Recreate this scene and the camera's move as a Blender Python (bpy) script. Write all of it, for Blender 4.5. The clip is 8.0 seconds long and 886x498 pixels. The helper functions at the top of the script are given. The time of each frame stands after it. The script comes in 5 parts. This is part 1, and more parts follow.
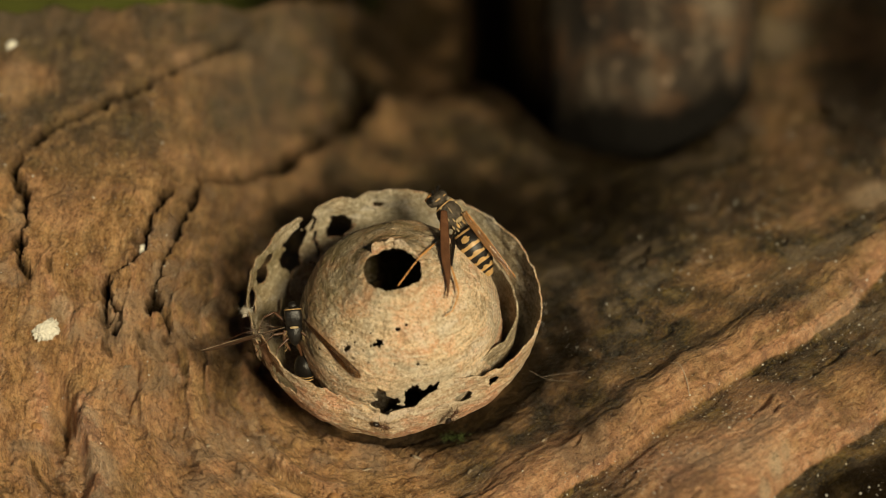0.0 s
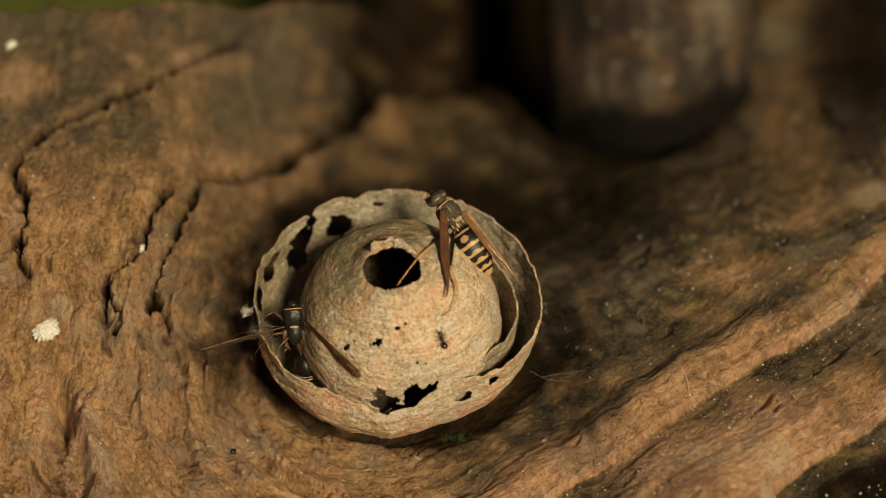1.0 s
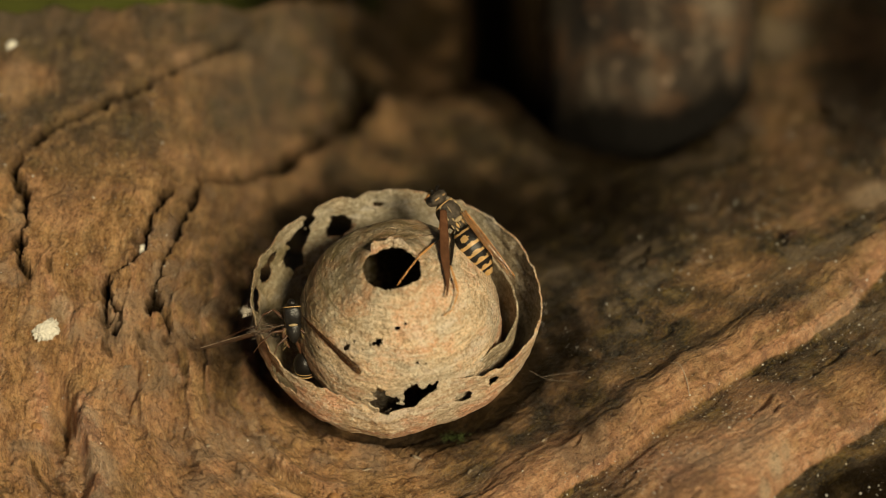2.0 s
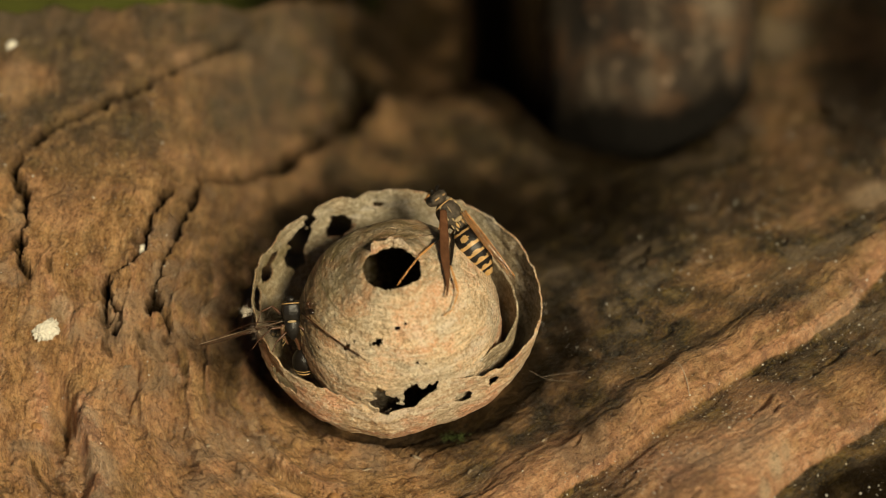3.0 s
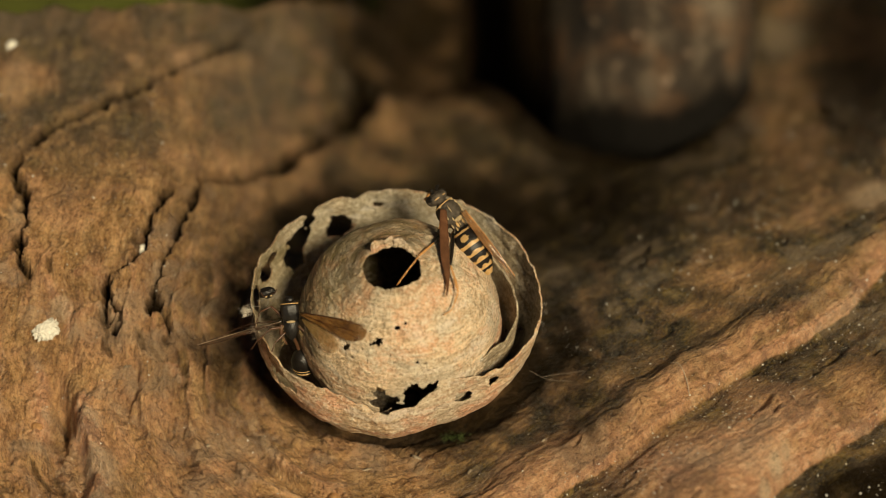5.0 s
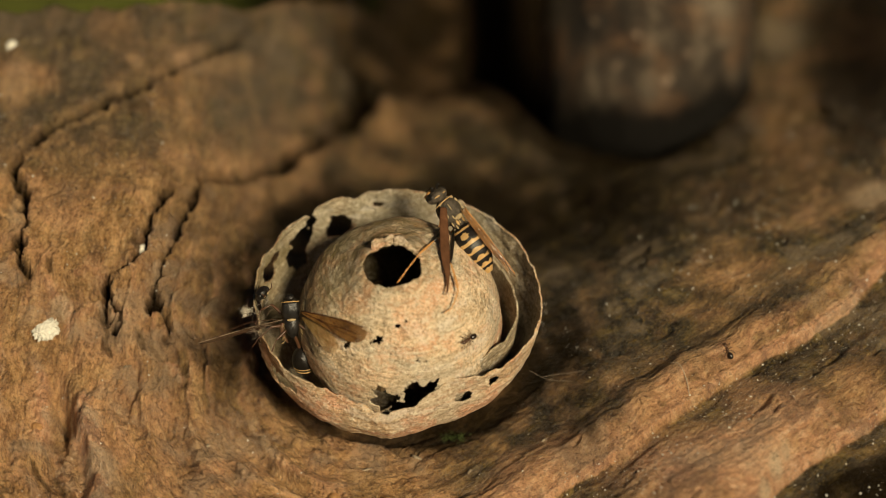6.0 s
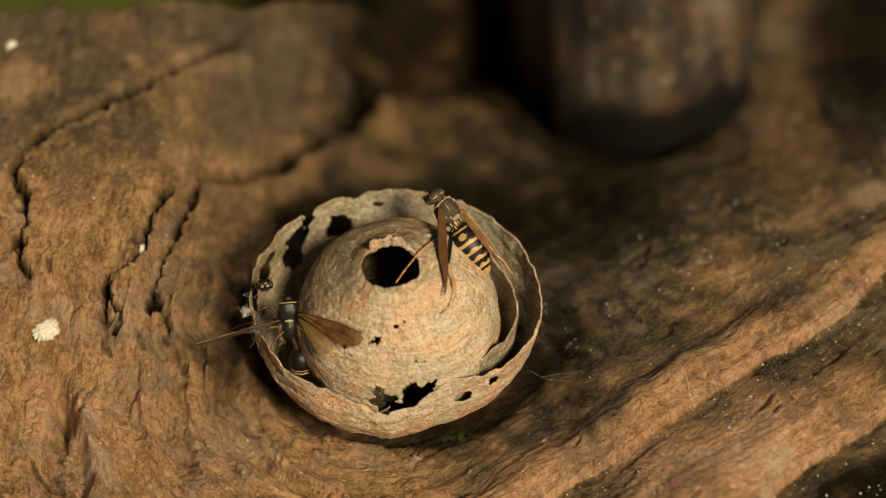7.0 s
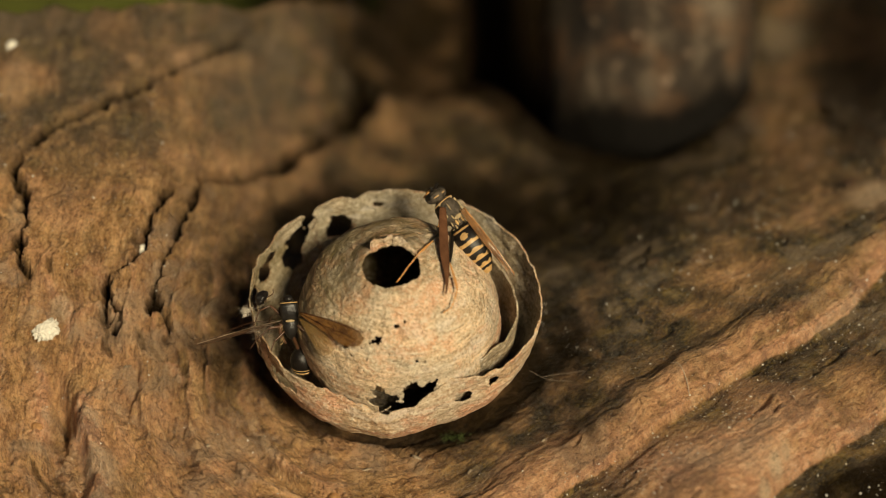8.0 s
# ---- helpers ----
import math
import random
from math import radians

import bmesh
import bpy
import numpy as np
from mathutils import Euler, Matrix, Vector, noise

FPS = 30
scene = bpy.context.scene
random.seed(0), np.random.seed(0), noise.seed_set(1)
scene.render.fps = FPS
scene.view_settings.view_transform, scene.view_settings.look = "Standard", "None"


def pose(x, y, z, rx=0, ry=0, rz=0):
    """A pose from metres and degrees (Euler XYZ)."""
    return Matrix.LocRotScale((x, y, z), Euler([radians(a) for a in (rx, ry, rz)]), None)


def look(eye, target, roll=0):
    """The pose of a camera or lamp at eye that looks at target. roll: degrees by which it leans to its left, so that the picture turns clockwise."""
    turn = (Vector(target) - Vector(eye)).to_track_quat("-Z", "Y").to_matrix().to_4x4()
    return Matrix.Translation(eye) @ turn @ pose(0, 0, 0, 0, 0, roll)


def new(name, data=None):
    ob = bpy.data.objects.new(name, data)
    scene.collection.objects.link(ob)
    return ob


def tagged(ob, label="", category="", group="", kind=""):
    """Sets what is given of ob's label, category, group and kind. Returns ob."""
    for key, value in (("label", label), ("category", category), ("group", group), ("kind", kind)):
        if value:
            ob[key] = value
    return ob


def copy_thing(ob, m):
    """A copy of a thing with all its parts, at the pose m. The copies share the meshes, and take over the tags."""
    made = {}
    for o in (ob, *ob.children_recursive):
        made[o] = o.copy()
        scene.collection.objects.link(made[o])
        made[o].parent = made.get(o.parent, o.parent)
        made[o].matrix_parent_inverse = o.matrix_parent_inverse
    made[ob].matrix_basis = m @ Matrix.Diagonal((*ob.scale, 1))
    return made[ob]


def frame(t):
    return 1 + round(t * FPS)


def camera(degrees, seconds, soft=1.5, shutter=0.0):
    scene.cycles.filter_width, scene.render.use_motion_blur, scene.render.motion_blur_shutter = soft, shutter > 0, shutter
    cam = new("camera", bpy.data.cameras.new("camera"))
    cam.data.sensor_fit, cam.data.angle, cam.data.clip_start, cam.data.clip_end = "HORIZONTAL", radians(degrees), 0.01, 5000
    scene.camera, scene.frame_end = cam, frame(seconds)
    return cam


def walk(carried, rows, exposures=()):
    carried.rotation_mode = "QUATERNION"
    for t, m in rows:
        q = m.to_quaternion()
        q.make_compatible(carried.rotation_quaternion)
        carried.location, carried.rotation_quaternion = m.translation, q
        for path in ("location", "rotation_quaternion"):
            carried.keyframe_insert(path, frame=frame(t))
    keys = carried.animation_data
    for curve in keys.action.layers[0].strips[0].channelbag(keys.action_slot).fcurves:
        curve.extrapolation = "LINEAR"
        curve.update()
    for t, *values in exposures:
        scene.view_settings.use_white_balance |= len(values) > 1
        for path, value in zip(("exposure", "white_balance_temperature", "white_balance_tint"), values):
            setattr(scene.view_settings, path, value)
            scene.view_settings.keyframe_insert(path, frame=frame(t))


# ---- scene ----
from mathutils import Quaternion

# ---- camera ----
cam = camera(20, 8.0, soft=1.0)
cam.data.dof.use_dof = True
cam.data.dof.focus_distance = 0.398
cam.data.dof.aperture_fstop = 8.0
EYE = pose(0.00774, -0.26629, 0.31661, 43, 0, 0)

# ---- world, sun, exposure ----
world = bpy.data.worlds.new("sky")
scene.world = world
world.use_nodes = True
SUN_EL, SUN_AZ = radians(45), radians(150)      # azimuth clockwise from +y
sky = world.node_tree.nodes.new("ShaderNodeTexSky")
sky.sky_type = "NISHITA"
sky.sun_disc = False
sky.sun_elevation, sky.sun_rotation = SUN_EL, SUN_AZ
backdrop = world.node_tree.nodes["Background"]
backdrop.inputs["Strength"].default_value = 0.011
world.node_tree.links.new(sky.outputs[0], backdrop.inputs[0])
sun = new("sun", bpy.data.lights.new("sun", "SUN"))
sun.data.energy, sun.data.angle, sun.data.color = 5.0, radians(13), (1.0, 0.88, 0.61)
SUN_WAY = Vector((math.sin(SUN_AZ) * math.cos(SUN_EL), math.cos(SUN_AZ) * math.cos(SUN_EL), math.sin(SUN_EL)))
sun.matrix_world = look(SUN_WAY * 2, (0, 0, 0))
EXPOSURES = ((0, -0.33, 6850, 9), (0.5, -0.27, 6850, 9), (1, -0.38, 6900, 10), (1.5, -0.38, 6900, 10), (3, -0.25, 6850, 10), (3.5, -0.16, 6850, 10), (4.5, -0.22, 6900, 11), (6, -0.2, 6850, 11),
             (6.5, -0.25, 6900, 12), (7, -0.23, 6850, 12), (8, -0.2, 6850, 12))
MM = 0.001


# ---- materials ----
class Nodes:
    """A principled material and short calls for its nodes."""

    def __init__(self, name, rough=0.7, metal=0.0, spec=0.4):
        self.mat = bpy.data.materials.new(name)
        self.mat.use_nodes = True
        self.tree = self.mat.node_tree
        self.bsdf = self.tree.nodes["Principled BSDF"]
        self.bsdf.inputs["Roughness"].default_value = rough
        self.bsdf.inputs["Metallic"].default_value = metal
        self.bsdf.inputs["Specular IOR Level"].default_value = spec
        self.co = self.node("ShaderNodeTexCoord").outputs["Object"]

    def node(self, kind, **ins):
        n = self.tree.nodes.new(kind)
        for key, value in ins.items():
            self.put(value, n.inputs[key])
        return n

    def put(self, value, socket):
        if isinstance(value, bpy.types.NodeSocket):
            self.tree.links.new(value, socket)
        else:
            socket.default_value = value

    def scaled(self, scale, co=None):
        n = self.node("ShaderNodeMapping", Scale=scale)
        self.put(co or self.co, n.inputs["Vector"])
        return n.outputs[0]

    def noise(self, scale, detail=6, rough=0.6, co=None, dist=0.0):
        n = self.node("ShaderNodeTexNoise", Scale=scale, Detail=detail, Roughness=rough, Distortion=dist)
        self.put(co or self.co, n.inputs["Vector"])
        return n.outputs["Fac"]

    def ramp(self, fac, *stops):
        n = self.node("ShaderNodeValToRGB", Fac=fac)
        el = n.color_ramp.elements
        while len(el) < len(stops):
            el.new(0.5)
        for e, (at, col) in zip(el, stops):
            e.position = at
            e.color = (*col, 1) if isinstance(col, tuple) else (col, col, col, 1)
        return n.outputs[0]

    def mix(self, fac, a, b, blend="MIX"):
        n = self.tree.nodes.new("ShaderNodeMix")
        n.data_type, n.blend_type = "RGBA", blend
        self.put(fac, n.inputs["Factor"])
        for v, i in ((a, 6), (b, 7)):
            self.put((*v, 1) if isinstance(v, tuple) else v, n.inputs[i])
        return n.outputs[2]

    def math(self, op, a, b):
        n = self.tree.nodes.new("ShaderNodeMath")
        n.operation = op
        self.put(a, n.inputs[0])
        self.put(b, n.inputs[1])
        return n.outputs[0]

    def attr(self, name):
        n = self.tree.nodes.new("ShaderNodeAttribute")
        n.attribute_name = name
        return n

    def bump(self, height, strength=0.5, dist=0.0005):
        n = self.node("ShaderNodeBump", Strength=strength, Distance=dist, Height=height)
        self.put(n.outputs[0], self.bsdf.inputs["Normal"])

    def colour(self, value):
        self.put((*value, 1) if isinstance(value, tuple) else value, self.bsdf.inputs["Base Color"])
        return self

    def rough(self, value):
        self.put(value, self.bsdf.inputs["Roughness"])


def wood_material():
    n = Nodes("weathered_wood", 0.75, spec=0.7)
    tone = n.attr("tone")
    sep = n.node("ShaderNodeSeparateColor", Color=tone.outputs["Color"])
    dirt_shade = tone.outputs["Alpha"]
    flow = n.attr("flow").outputs["Vector"]
    grain = n.noise(1.0, 5, 0.68, n.scaled((1300, 420, 420), flow), 0.1)
    broad = n.noise(1.0, 6, 0.68, n.scaled((260, 90, 90), flow), 0.3)
    blotch = n.noise(150, 8, 0.74, dist=0.4)
    fine = n.noise(1.0, 4, 0.66, n.scaled((3400, 1700, 1700), flow))
    grit = n.noise(1700, 5, 0.7)
    hue = n.noise(110, 5, 0.65, dist=0.6)
    tan = n.ramp(broad, (0.34, (0.17, 0.078, 0.026)), (0.47, (0.44, 0.228, 0.086)), (0.62, (0.71, 0.415, 0.19)))
    tan = n.mix(n.ramp(hue, (0.5, 0.0), (0.6, 0.7)), tan, (0.58, 0.305, 0.155))
    tan = n.mix(n.ramp(hue, (0.4, 0.65), (0.48, 0.0)), tan, (0.27, 0.16, 0.06))
    tan = n.mix(n.ramp(grain, (0.36, 0.75), (0.48, 0.0)), tan, (0.15, 0.068, 0.024))
    tan = n.mix(n.ramp(grain, (0.53, 0.0), (0.66, 0.6)), tan, (0.78, 0.49, 0.235))
    dark = n.ramp(blotch, (0.42, (0.006, 0.0044, 0.002)), (0.51, (0.05, 0.033, 0.01)), (0.63, (0.23, 0.158, 0.048)))
    dark = n.mix(n.ramp(grain, (0.4, 0.9), (0.52, 0.0)), dark, (0.01, 0.0065, 0.003))
    dark = n.mix(n.ramp(grain, (0.55, 0.0), (0.66, 0.5)), dark, (0.32, 0.215, 0.068))
    dark = n.mix(n.ramp(broad, (0.38, 0.75), (0.48, 0.0)), dark, (0.018, 0.012, 0.005))
    col = n.mix(sep.outputs[0], tan, dark)
    bare = n.ramp(grain, (0.34, (0.42, 0.19, 0.1)), (0.5, (0.68, 0.35, 0.19)), (0.64, (0.86, 0.55, 0.35)))
    bare = n.mix(n.ramp(blotch, (0.44, 0.75), (0.52, 0.0)), bare, (0.25, 0.13, 0.085))
    col = n.mix(sep.outputs[1], col, bare)
    col = n.mix(sep.outputs[2], col, (0.68, 0.5, 0.33))
    col = n.mix(n.ramp(grit, (0.36, 0.5), (0.47, 0.0)), col, (0.05, 0.024, 0.009))
    col = n.mix(n.math("MULTIPLY", n.ramp(fine, (0.34, 0.6), (0.46, 0.0)), n.math("SUBTRACT", 0.95, n.math("MULTIPLY", sep.outputs[1], 0.7))), col, (0.04, 0.021, 0.01))
    col = n.mix(n.ramp(fine, (0.54, 0.0), (0.66, 0.55)), col, n.mix(sep.outputs[0], (0.72, 0.45, 0.23), (0.3, 0.21, 0.08)))
    col = n.mix(n.ramp(grit, (0.57, 0.0), (0.67, 0.5)), col, n.mix(sep.outputs[0], (0.8, 0.56, 0.34), (0.36, 0.27, 0.12)))
    # near-black for dirty cracks, wet wood and painted shade
    col = n.mix(dirt_shade, col, (0.012, 0.0068, 0.0026))
    n.colour(col)
    n.rough(n.math("SUBTRACT", n.ramp(grit, (0.4, 0.62), (0.6, 0.26)), n.math("MULTIPLY", sep.outputs[0], 0.08)))
    n.put(n.math("SUBTRACT", 0.7, n.math("MULTIPLY", dirt_shade, 0.64)), n.bsdf.inputs["Specular IOR Level"])
    n.bump(n.math("ADD", n.math("ADD", n.math("MULTIPLY", grain, 0.9), n.math("MULTIPLY", grit, 1.1)), n.math("MULTIPLY", fine, 0.5)), 1.0, 0.0008)
    return n.mat


def paper_material(name, light, dark, pink, grey, blush):
    n = Nodes(name, 0.62, spec=0.4)
    bands = n.noise(1.0, 8, 0.72, n.scaled((130, 130, 1300)), 0.25)
    col = n.ramp(bands, (0.36, dark), (0.5, light), (0.62, tuple(min(1, c * 1.3) for c in light)))
    cool = n.noise(70, 4, 0.6, dist=0.4)
    col = n.mix(n.ramp(cool, (0.45, 0.0), (0.58, 0.75)), col, grey)
    chalk = n.noise(1.0, 7, 0.72, n.scaled((150, 150, 330)), 0.5)
    col = n.mix(n.ramp(chalk, (0.52, 0.0), (0.62, 0.7)), col, tuple(0.35 + 0.62 * c for c in light))
    blot = n.noise(1.0, 6, 0.7, n.scaled((110, 110, 190)), 0.7)
    col = n.mix(n.ramp(blot, (blush, 0.0), (blush + 0.13, 0.85)), col, pink)
    fibre = n.noise(1.0, 4, 0.65, n.scaled((1500, 1500, 2400)), 0.3)
    col = n.mix(n.ramp(fibre, (0.36, 0.5), (0.48, 0.0)), col, tuple(c * 0.6 for c in dark))
    col = n.mix(n.ramp(fibre, (0.55, 0.0), (0.68, 0.4)), col, (0.85, 0.72, 0.54))
    pale = n.noise(700, 5, 0.7, n.scaled((1, 1, 1.6)))
    col = n.mix(n.ramp(pale, (0.54, 0.0), (0.66, 0.75)), col, (0.78, 0.66, 0.48))
    grit = n.noise(2300, 3, 0.6)
    col = n.mix(n.ramp(grit, (0.36, 0.5), (0.45, 0.0)), col, tuple(c * 0.5 for c in dark))
    col = n.mix(n.ramp(grit, (0.55, 0.0), (0.65, 0.5)), col, (0.88, 0.79, 0.63))
    olive_tone = n.math("MULTIPLY", n.attr("olive_tone").outputs["Fac"], n.ramp(bands, (0.36, 1.0), (0.62, 0.35)))
    col = n.mix(olive_tone, col, (0.15, 0.108, 0.034))
    n.colour(col)
    n.bump(n.math("ADD", n.math("MULTIPLY", bands, 0.5), n.math("ADD", n.math("MULTIPLY", fibre, 0.9), n.math("ADD", n.math("MULTIPLY", pale, 1.3), n.math("MULTIPLY", grit, 0.6)))), 1.0, 0.0004)
    return n.mat


def plain(name, col, rough=0.5, spec=0.5, vary=0.5, scale=900, bump=0.3):
    n = Nodes(name, rough, spec=spec)
    f = n.noise(scale, 5, 0.65)
    n.colour(n.ramp(f, (0.25, tuple(c * (1 - vary) for c in col)), (0.6, col), (0.8, tuple(min(1, c * (1 + vary)) for c in col))))
    n.bump(n.noise(scale * 2, 4, 0.7), bump, 0.0001)
    return n.mat


WOOD = wood_material()
PAPER = paper_material("nest_paper", (0.75, 0.545, 0.35), (0.4, 0.265, 0.14), (0.74, 0.39, 0.22), (0.54, 0.48, 0.37), 0.475)
PAPER_PINK = paper_material("outer_nest_paper", (0.64, 0.43, 0.25), (0.38, 0.22, 0.115), (0.64, 0.31, 0.175), (0.52, 0.42, 0.3), 0.46)
PAPER_GREY = paper_material("grey_nest_paper", (0.38, 0.29, 0.18), (0.22, 0.16, 0.09), (0.34, 0.235, 0.14), (0.38, 0.33, 0.23), 0.55)
# darker copy of the paper, holding the shade inside the ball
PAPER_SHADED = paper_material("shaded_nest_paper", (0.17, 0.11, 0.06), (0.1, 0.064, 0.034), (0.16, 0.09, 0.05), (0.14, 0.1, 0.06), 0.55)
BLACK_CHITIN = plain("black_chitin", (0.014, 0.011, 0.009), 0.36, 0.45, 0.5, 1400, 0.8)


# ---- mesh helpers ----
def mesh(name, verts, faces, mat, smooth=True):
    me = bpy.data.meshes.new(name)
    me.from_pydata(verts, [], faces)
    me.materials.append(mat)
    if smooth:
        me.polygons.foreach_set("use_smooth", np.ones(len(me.polygons), dtype=bool))
    me.update()
    return me


def hashed(i, j, k):
    h = (i * 374761393 + j * 668265263 + k * 1274126177) & 0xFFFFFFFF
    h = ((h ^ (h >> 13)) * 1103515245) & 0xFFFFFFFF
    h = (h ^ (h >> 16)) * 2654435 & 0xFFFFFFFF
    return (h & 0xFFFF) / 32767.5 - 1


def vnoise(x, y, seed=0):
    """Smooth lattice noise, about -1 to 1, for arrays."""
    x, y = np.asarray(x, float), np.asarray(y, float)
    xi, yi = np.floor(x).astype(np.int64), np.floor(y).astype(np.int64)
    fx, fy = x - xi, y - yi
    fx, fy = fx * fx * fx * (fx * (fx * 6 - 15) + 10), fy * fy * fy * (fy * (fy * 6 - 15) + 10)
    a, b = hashed(xi, yi, seed), hashed(xi + 1, yi, seed)
    c, d = hashed(xi, yi + 1, seed), hashed(xi + 1, yi + 1, seed)
    return (a * (1 - fx) + b * fx) * (1 - fy) + (c * (1 - fx) + d * fx) * fy


def fbm(x, y, octaves=4, seed=0, gain=0.5):
    total, amp = 0, 1.0
    for o in range(octaves):
        total = total + amp * vnoise(x * 2 ** o + 17.3 * o, y * 2 ** o - 9.1 * o, seed + o)
        amp *= gain
    return total


def smooth(a, b, x):
    t = np.clip((np.asarray(x, float) - a) / (b - a), 0, 1)
    return t * t * (3 - 2 * t)


def near_line(x, y, pts):
    """Distance to a polyline, positive on its right-hand side, and how far along it (0 to 1)."""
    best = np.full(np.shape(x), 1e9)
    sign, along = np.ones(np.shape(x)), np.zeros(np.shape(x))
    n = len(pts) - 1
    for i, ((ax, ay), (bx, by)) in enumerate(zip(pts, pts[1:])):
        dx, dy = bx - ax, by - ay
        t = ((x - ax) * dx + (y - ay) * dy) / (dx * dx + dy * dy)
        lo, hi = (-9 if i == 0 else 0), (9 if i == n - 1 else 1)
        s = np.clip(t, 0, 1)
        d = np.hypot(x - ax - s * dx, y - ay - s * dy)
        cross = (x - ax) * dy - (y - ay) * dx
        closer = d < best
        best = np.where(closer, d, best)
        sign = np.where(closer, np.sign(cross), sign)
        along = np.where(closer, (i + np.clip(t, lo, hi)) / n, along)
    return best * sign, along


def part(name, me, parent, label="", m=None):
    ob = new(name, me)
    ob.parent = parent
    if m is not None:
        ob.matrix_basis = m
    return tagged(ob, label)


# ---- driftwood (all in millimetres until the mesh is made) ----
SPINE_L = ((-6, 160), (-5, 2), (-3, 0))
SPINE_R = ((-3, 0), (4, 3), (130, 112))
RIDGE_1 = ((130, 70), (84, 28.4), (76, 17.5), (69, 11.6), (59, 4.8), (46, -5.5), (37.3, -13.8), (27, -21.2), (18, -30), (0, -42), (-30, -60))
RIDGE_2 = ((130, 33), (80, -4.3), (71.3, -10.9), (65.3, -15.5), (59.4, -21.2), (52, -32), (30, -60))
CRACKS = (  # width, depth, line
    (0.7, 2.6, ((-66, 52), (-67.2, 46), (-64.6, 41.3), (-63.4, 34.5), (-64.4, 29), (-62, 20))),
    (0.6, 2.2, ((-66, 52), (-62, 58.3), (-52.3, 65), (-43.5, 71), (-33, 82.5), (-25, 92))),
    (0.75, 3.0, ((-39.4, 46.5), (-41.7, 39.9), (-43.6, 34.5), (-42.8, 30.4), (-45, 25.1), (-48.9, 21.2), (-49.4, 17), (-48.4, 12))),
    (0.45, 1.5, ((-48.6, 21.2), (-46.9, 14), (-45.9, 8.5))),
    (0.6, 2.6, ((-26, 50.4), (-32.8, 49), (-35.1, 45.5), (-35.3, 42), (-37.2, 36.5), (-38.2, 29.5), (-40.4, 20.5), (-40.7, 16.7), (-38.4, 11.8), (-37.5, 7))),
    (2.0, 5.0, ((-12, 61), (-8.5, 67), (-7.3, 73), (-9, 80), (-12, 88))),
    (1.0, 3.0, ((-36, 46.5), (-32.5, 49), (-26, 50.4), (-20.9, 51.9), (-17.5, 56.2), (-11.1, 62), (-8, 68), (-7.3, 74), (-11.7, 85), (-13, 100))),
)
GROOVES = (  # half width, depth (negative for a swell), line
    (3.0, 2.4, ((-57.5, 8), (-56.5, 2), (-55.5, -4), (-53, -12), (-50.5, -20), (-47, -32))),
    (1.7, 1.5, ((-37.9, 8.5), (-36.5, 2.3), (-36.8, -3.8), (-34.6, -11), (-31, -25))),
    (1.6, 1.2, ((-46.8, 13.5), (-46.6, 6), (-43, 1), (-41.8, -6), (-41, -16))),
    (1.8, 1.3, ((-58.3, 24), (-56.3, 13.5), (-54.2, 7.2), (-51, 0))),
    (2.0, -1.5, ((-50.5, -4), (-49.5, -9), (-47.5, -16), (-45, -26), (-43, -34))),
    (1.5, 0.9, ((-24, 2), (-22, -8), (-14, -17), (-2, -23), (10, -25))),
    (1.3, 0.7, ((-29, 0), (-26, -11), (-17, -21), (-5, -28), (6, -32))),
    (1.1, -0.5, ((-58.9, 21.8), (-57.3, 18.6), (-55.7, 15.4), (-54.2, 11.6), (-53.6, 7.2))),
    (0.8, -0.4, ((-46.8, 16.0), (-46.0, 13.5), (-44.9, 11.0), (-43.5, 8.7))),
    (0.8, -0.4, ((-37.0, 3.5), (-35.9, 1.1), (-34.4, -1.3))),
    (1.6, -0.7, ((-49.3, -10.0), (-48.5, -16.6), (-47.5, -21.2), (-46.7, -27))),
    (1.2, -0.8, ((-59.0, 5.5), (-56.9, -0.1), (-56.9, -3.8), (-57.9, -6.7), (-56.6, -11.4), (-56.9, -17))),
    (2.0, 1.9, ((-54.3, 3.5), (-54.3, -3.8), (-54.0, -10.9), (-54.0, -17.8), (-52.8, -27))),
    (0.8, 1.0, ((-43.0, 3.3), (-42.8, -3.8), (-43.1, -10.7))),
    (0.7, 0.9, ((-37.9, -2.8), (-36.6, -8.5), (-35.9, -13.3))),
)
PIT = (43.0, 98.0)


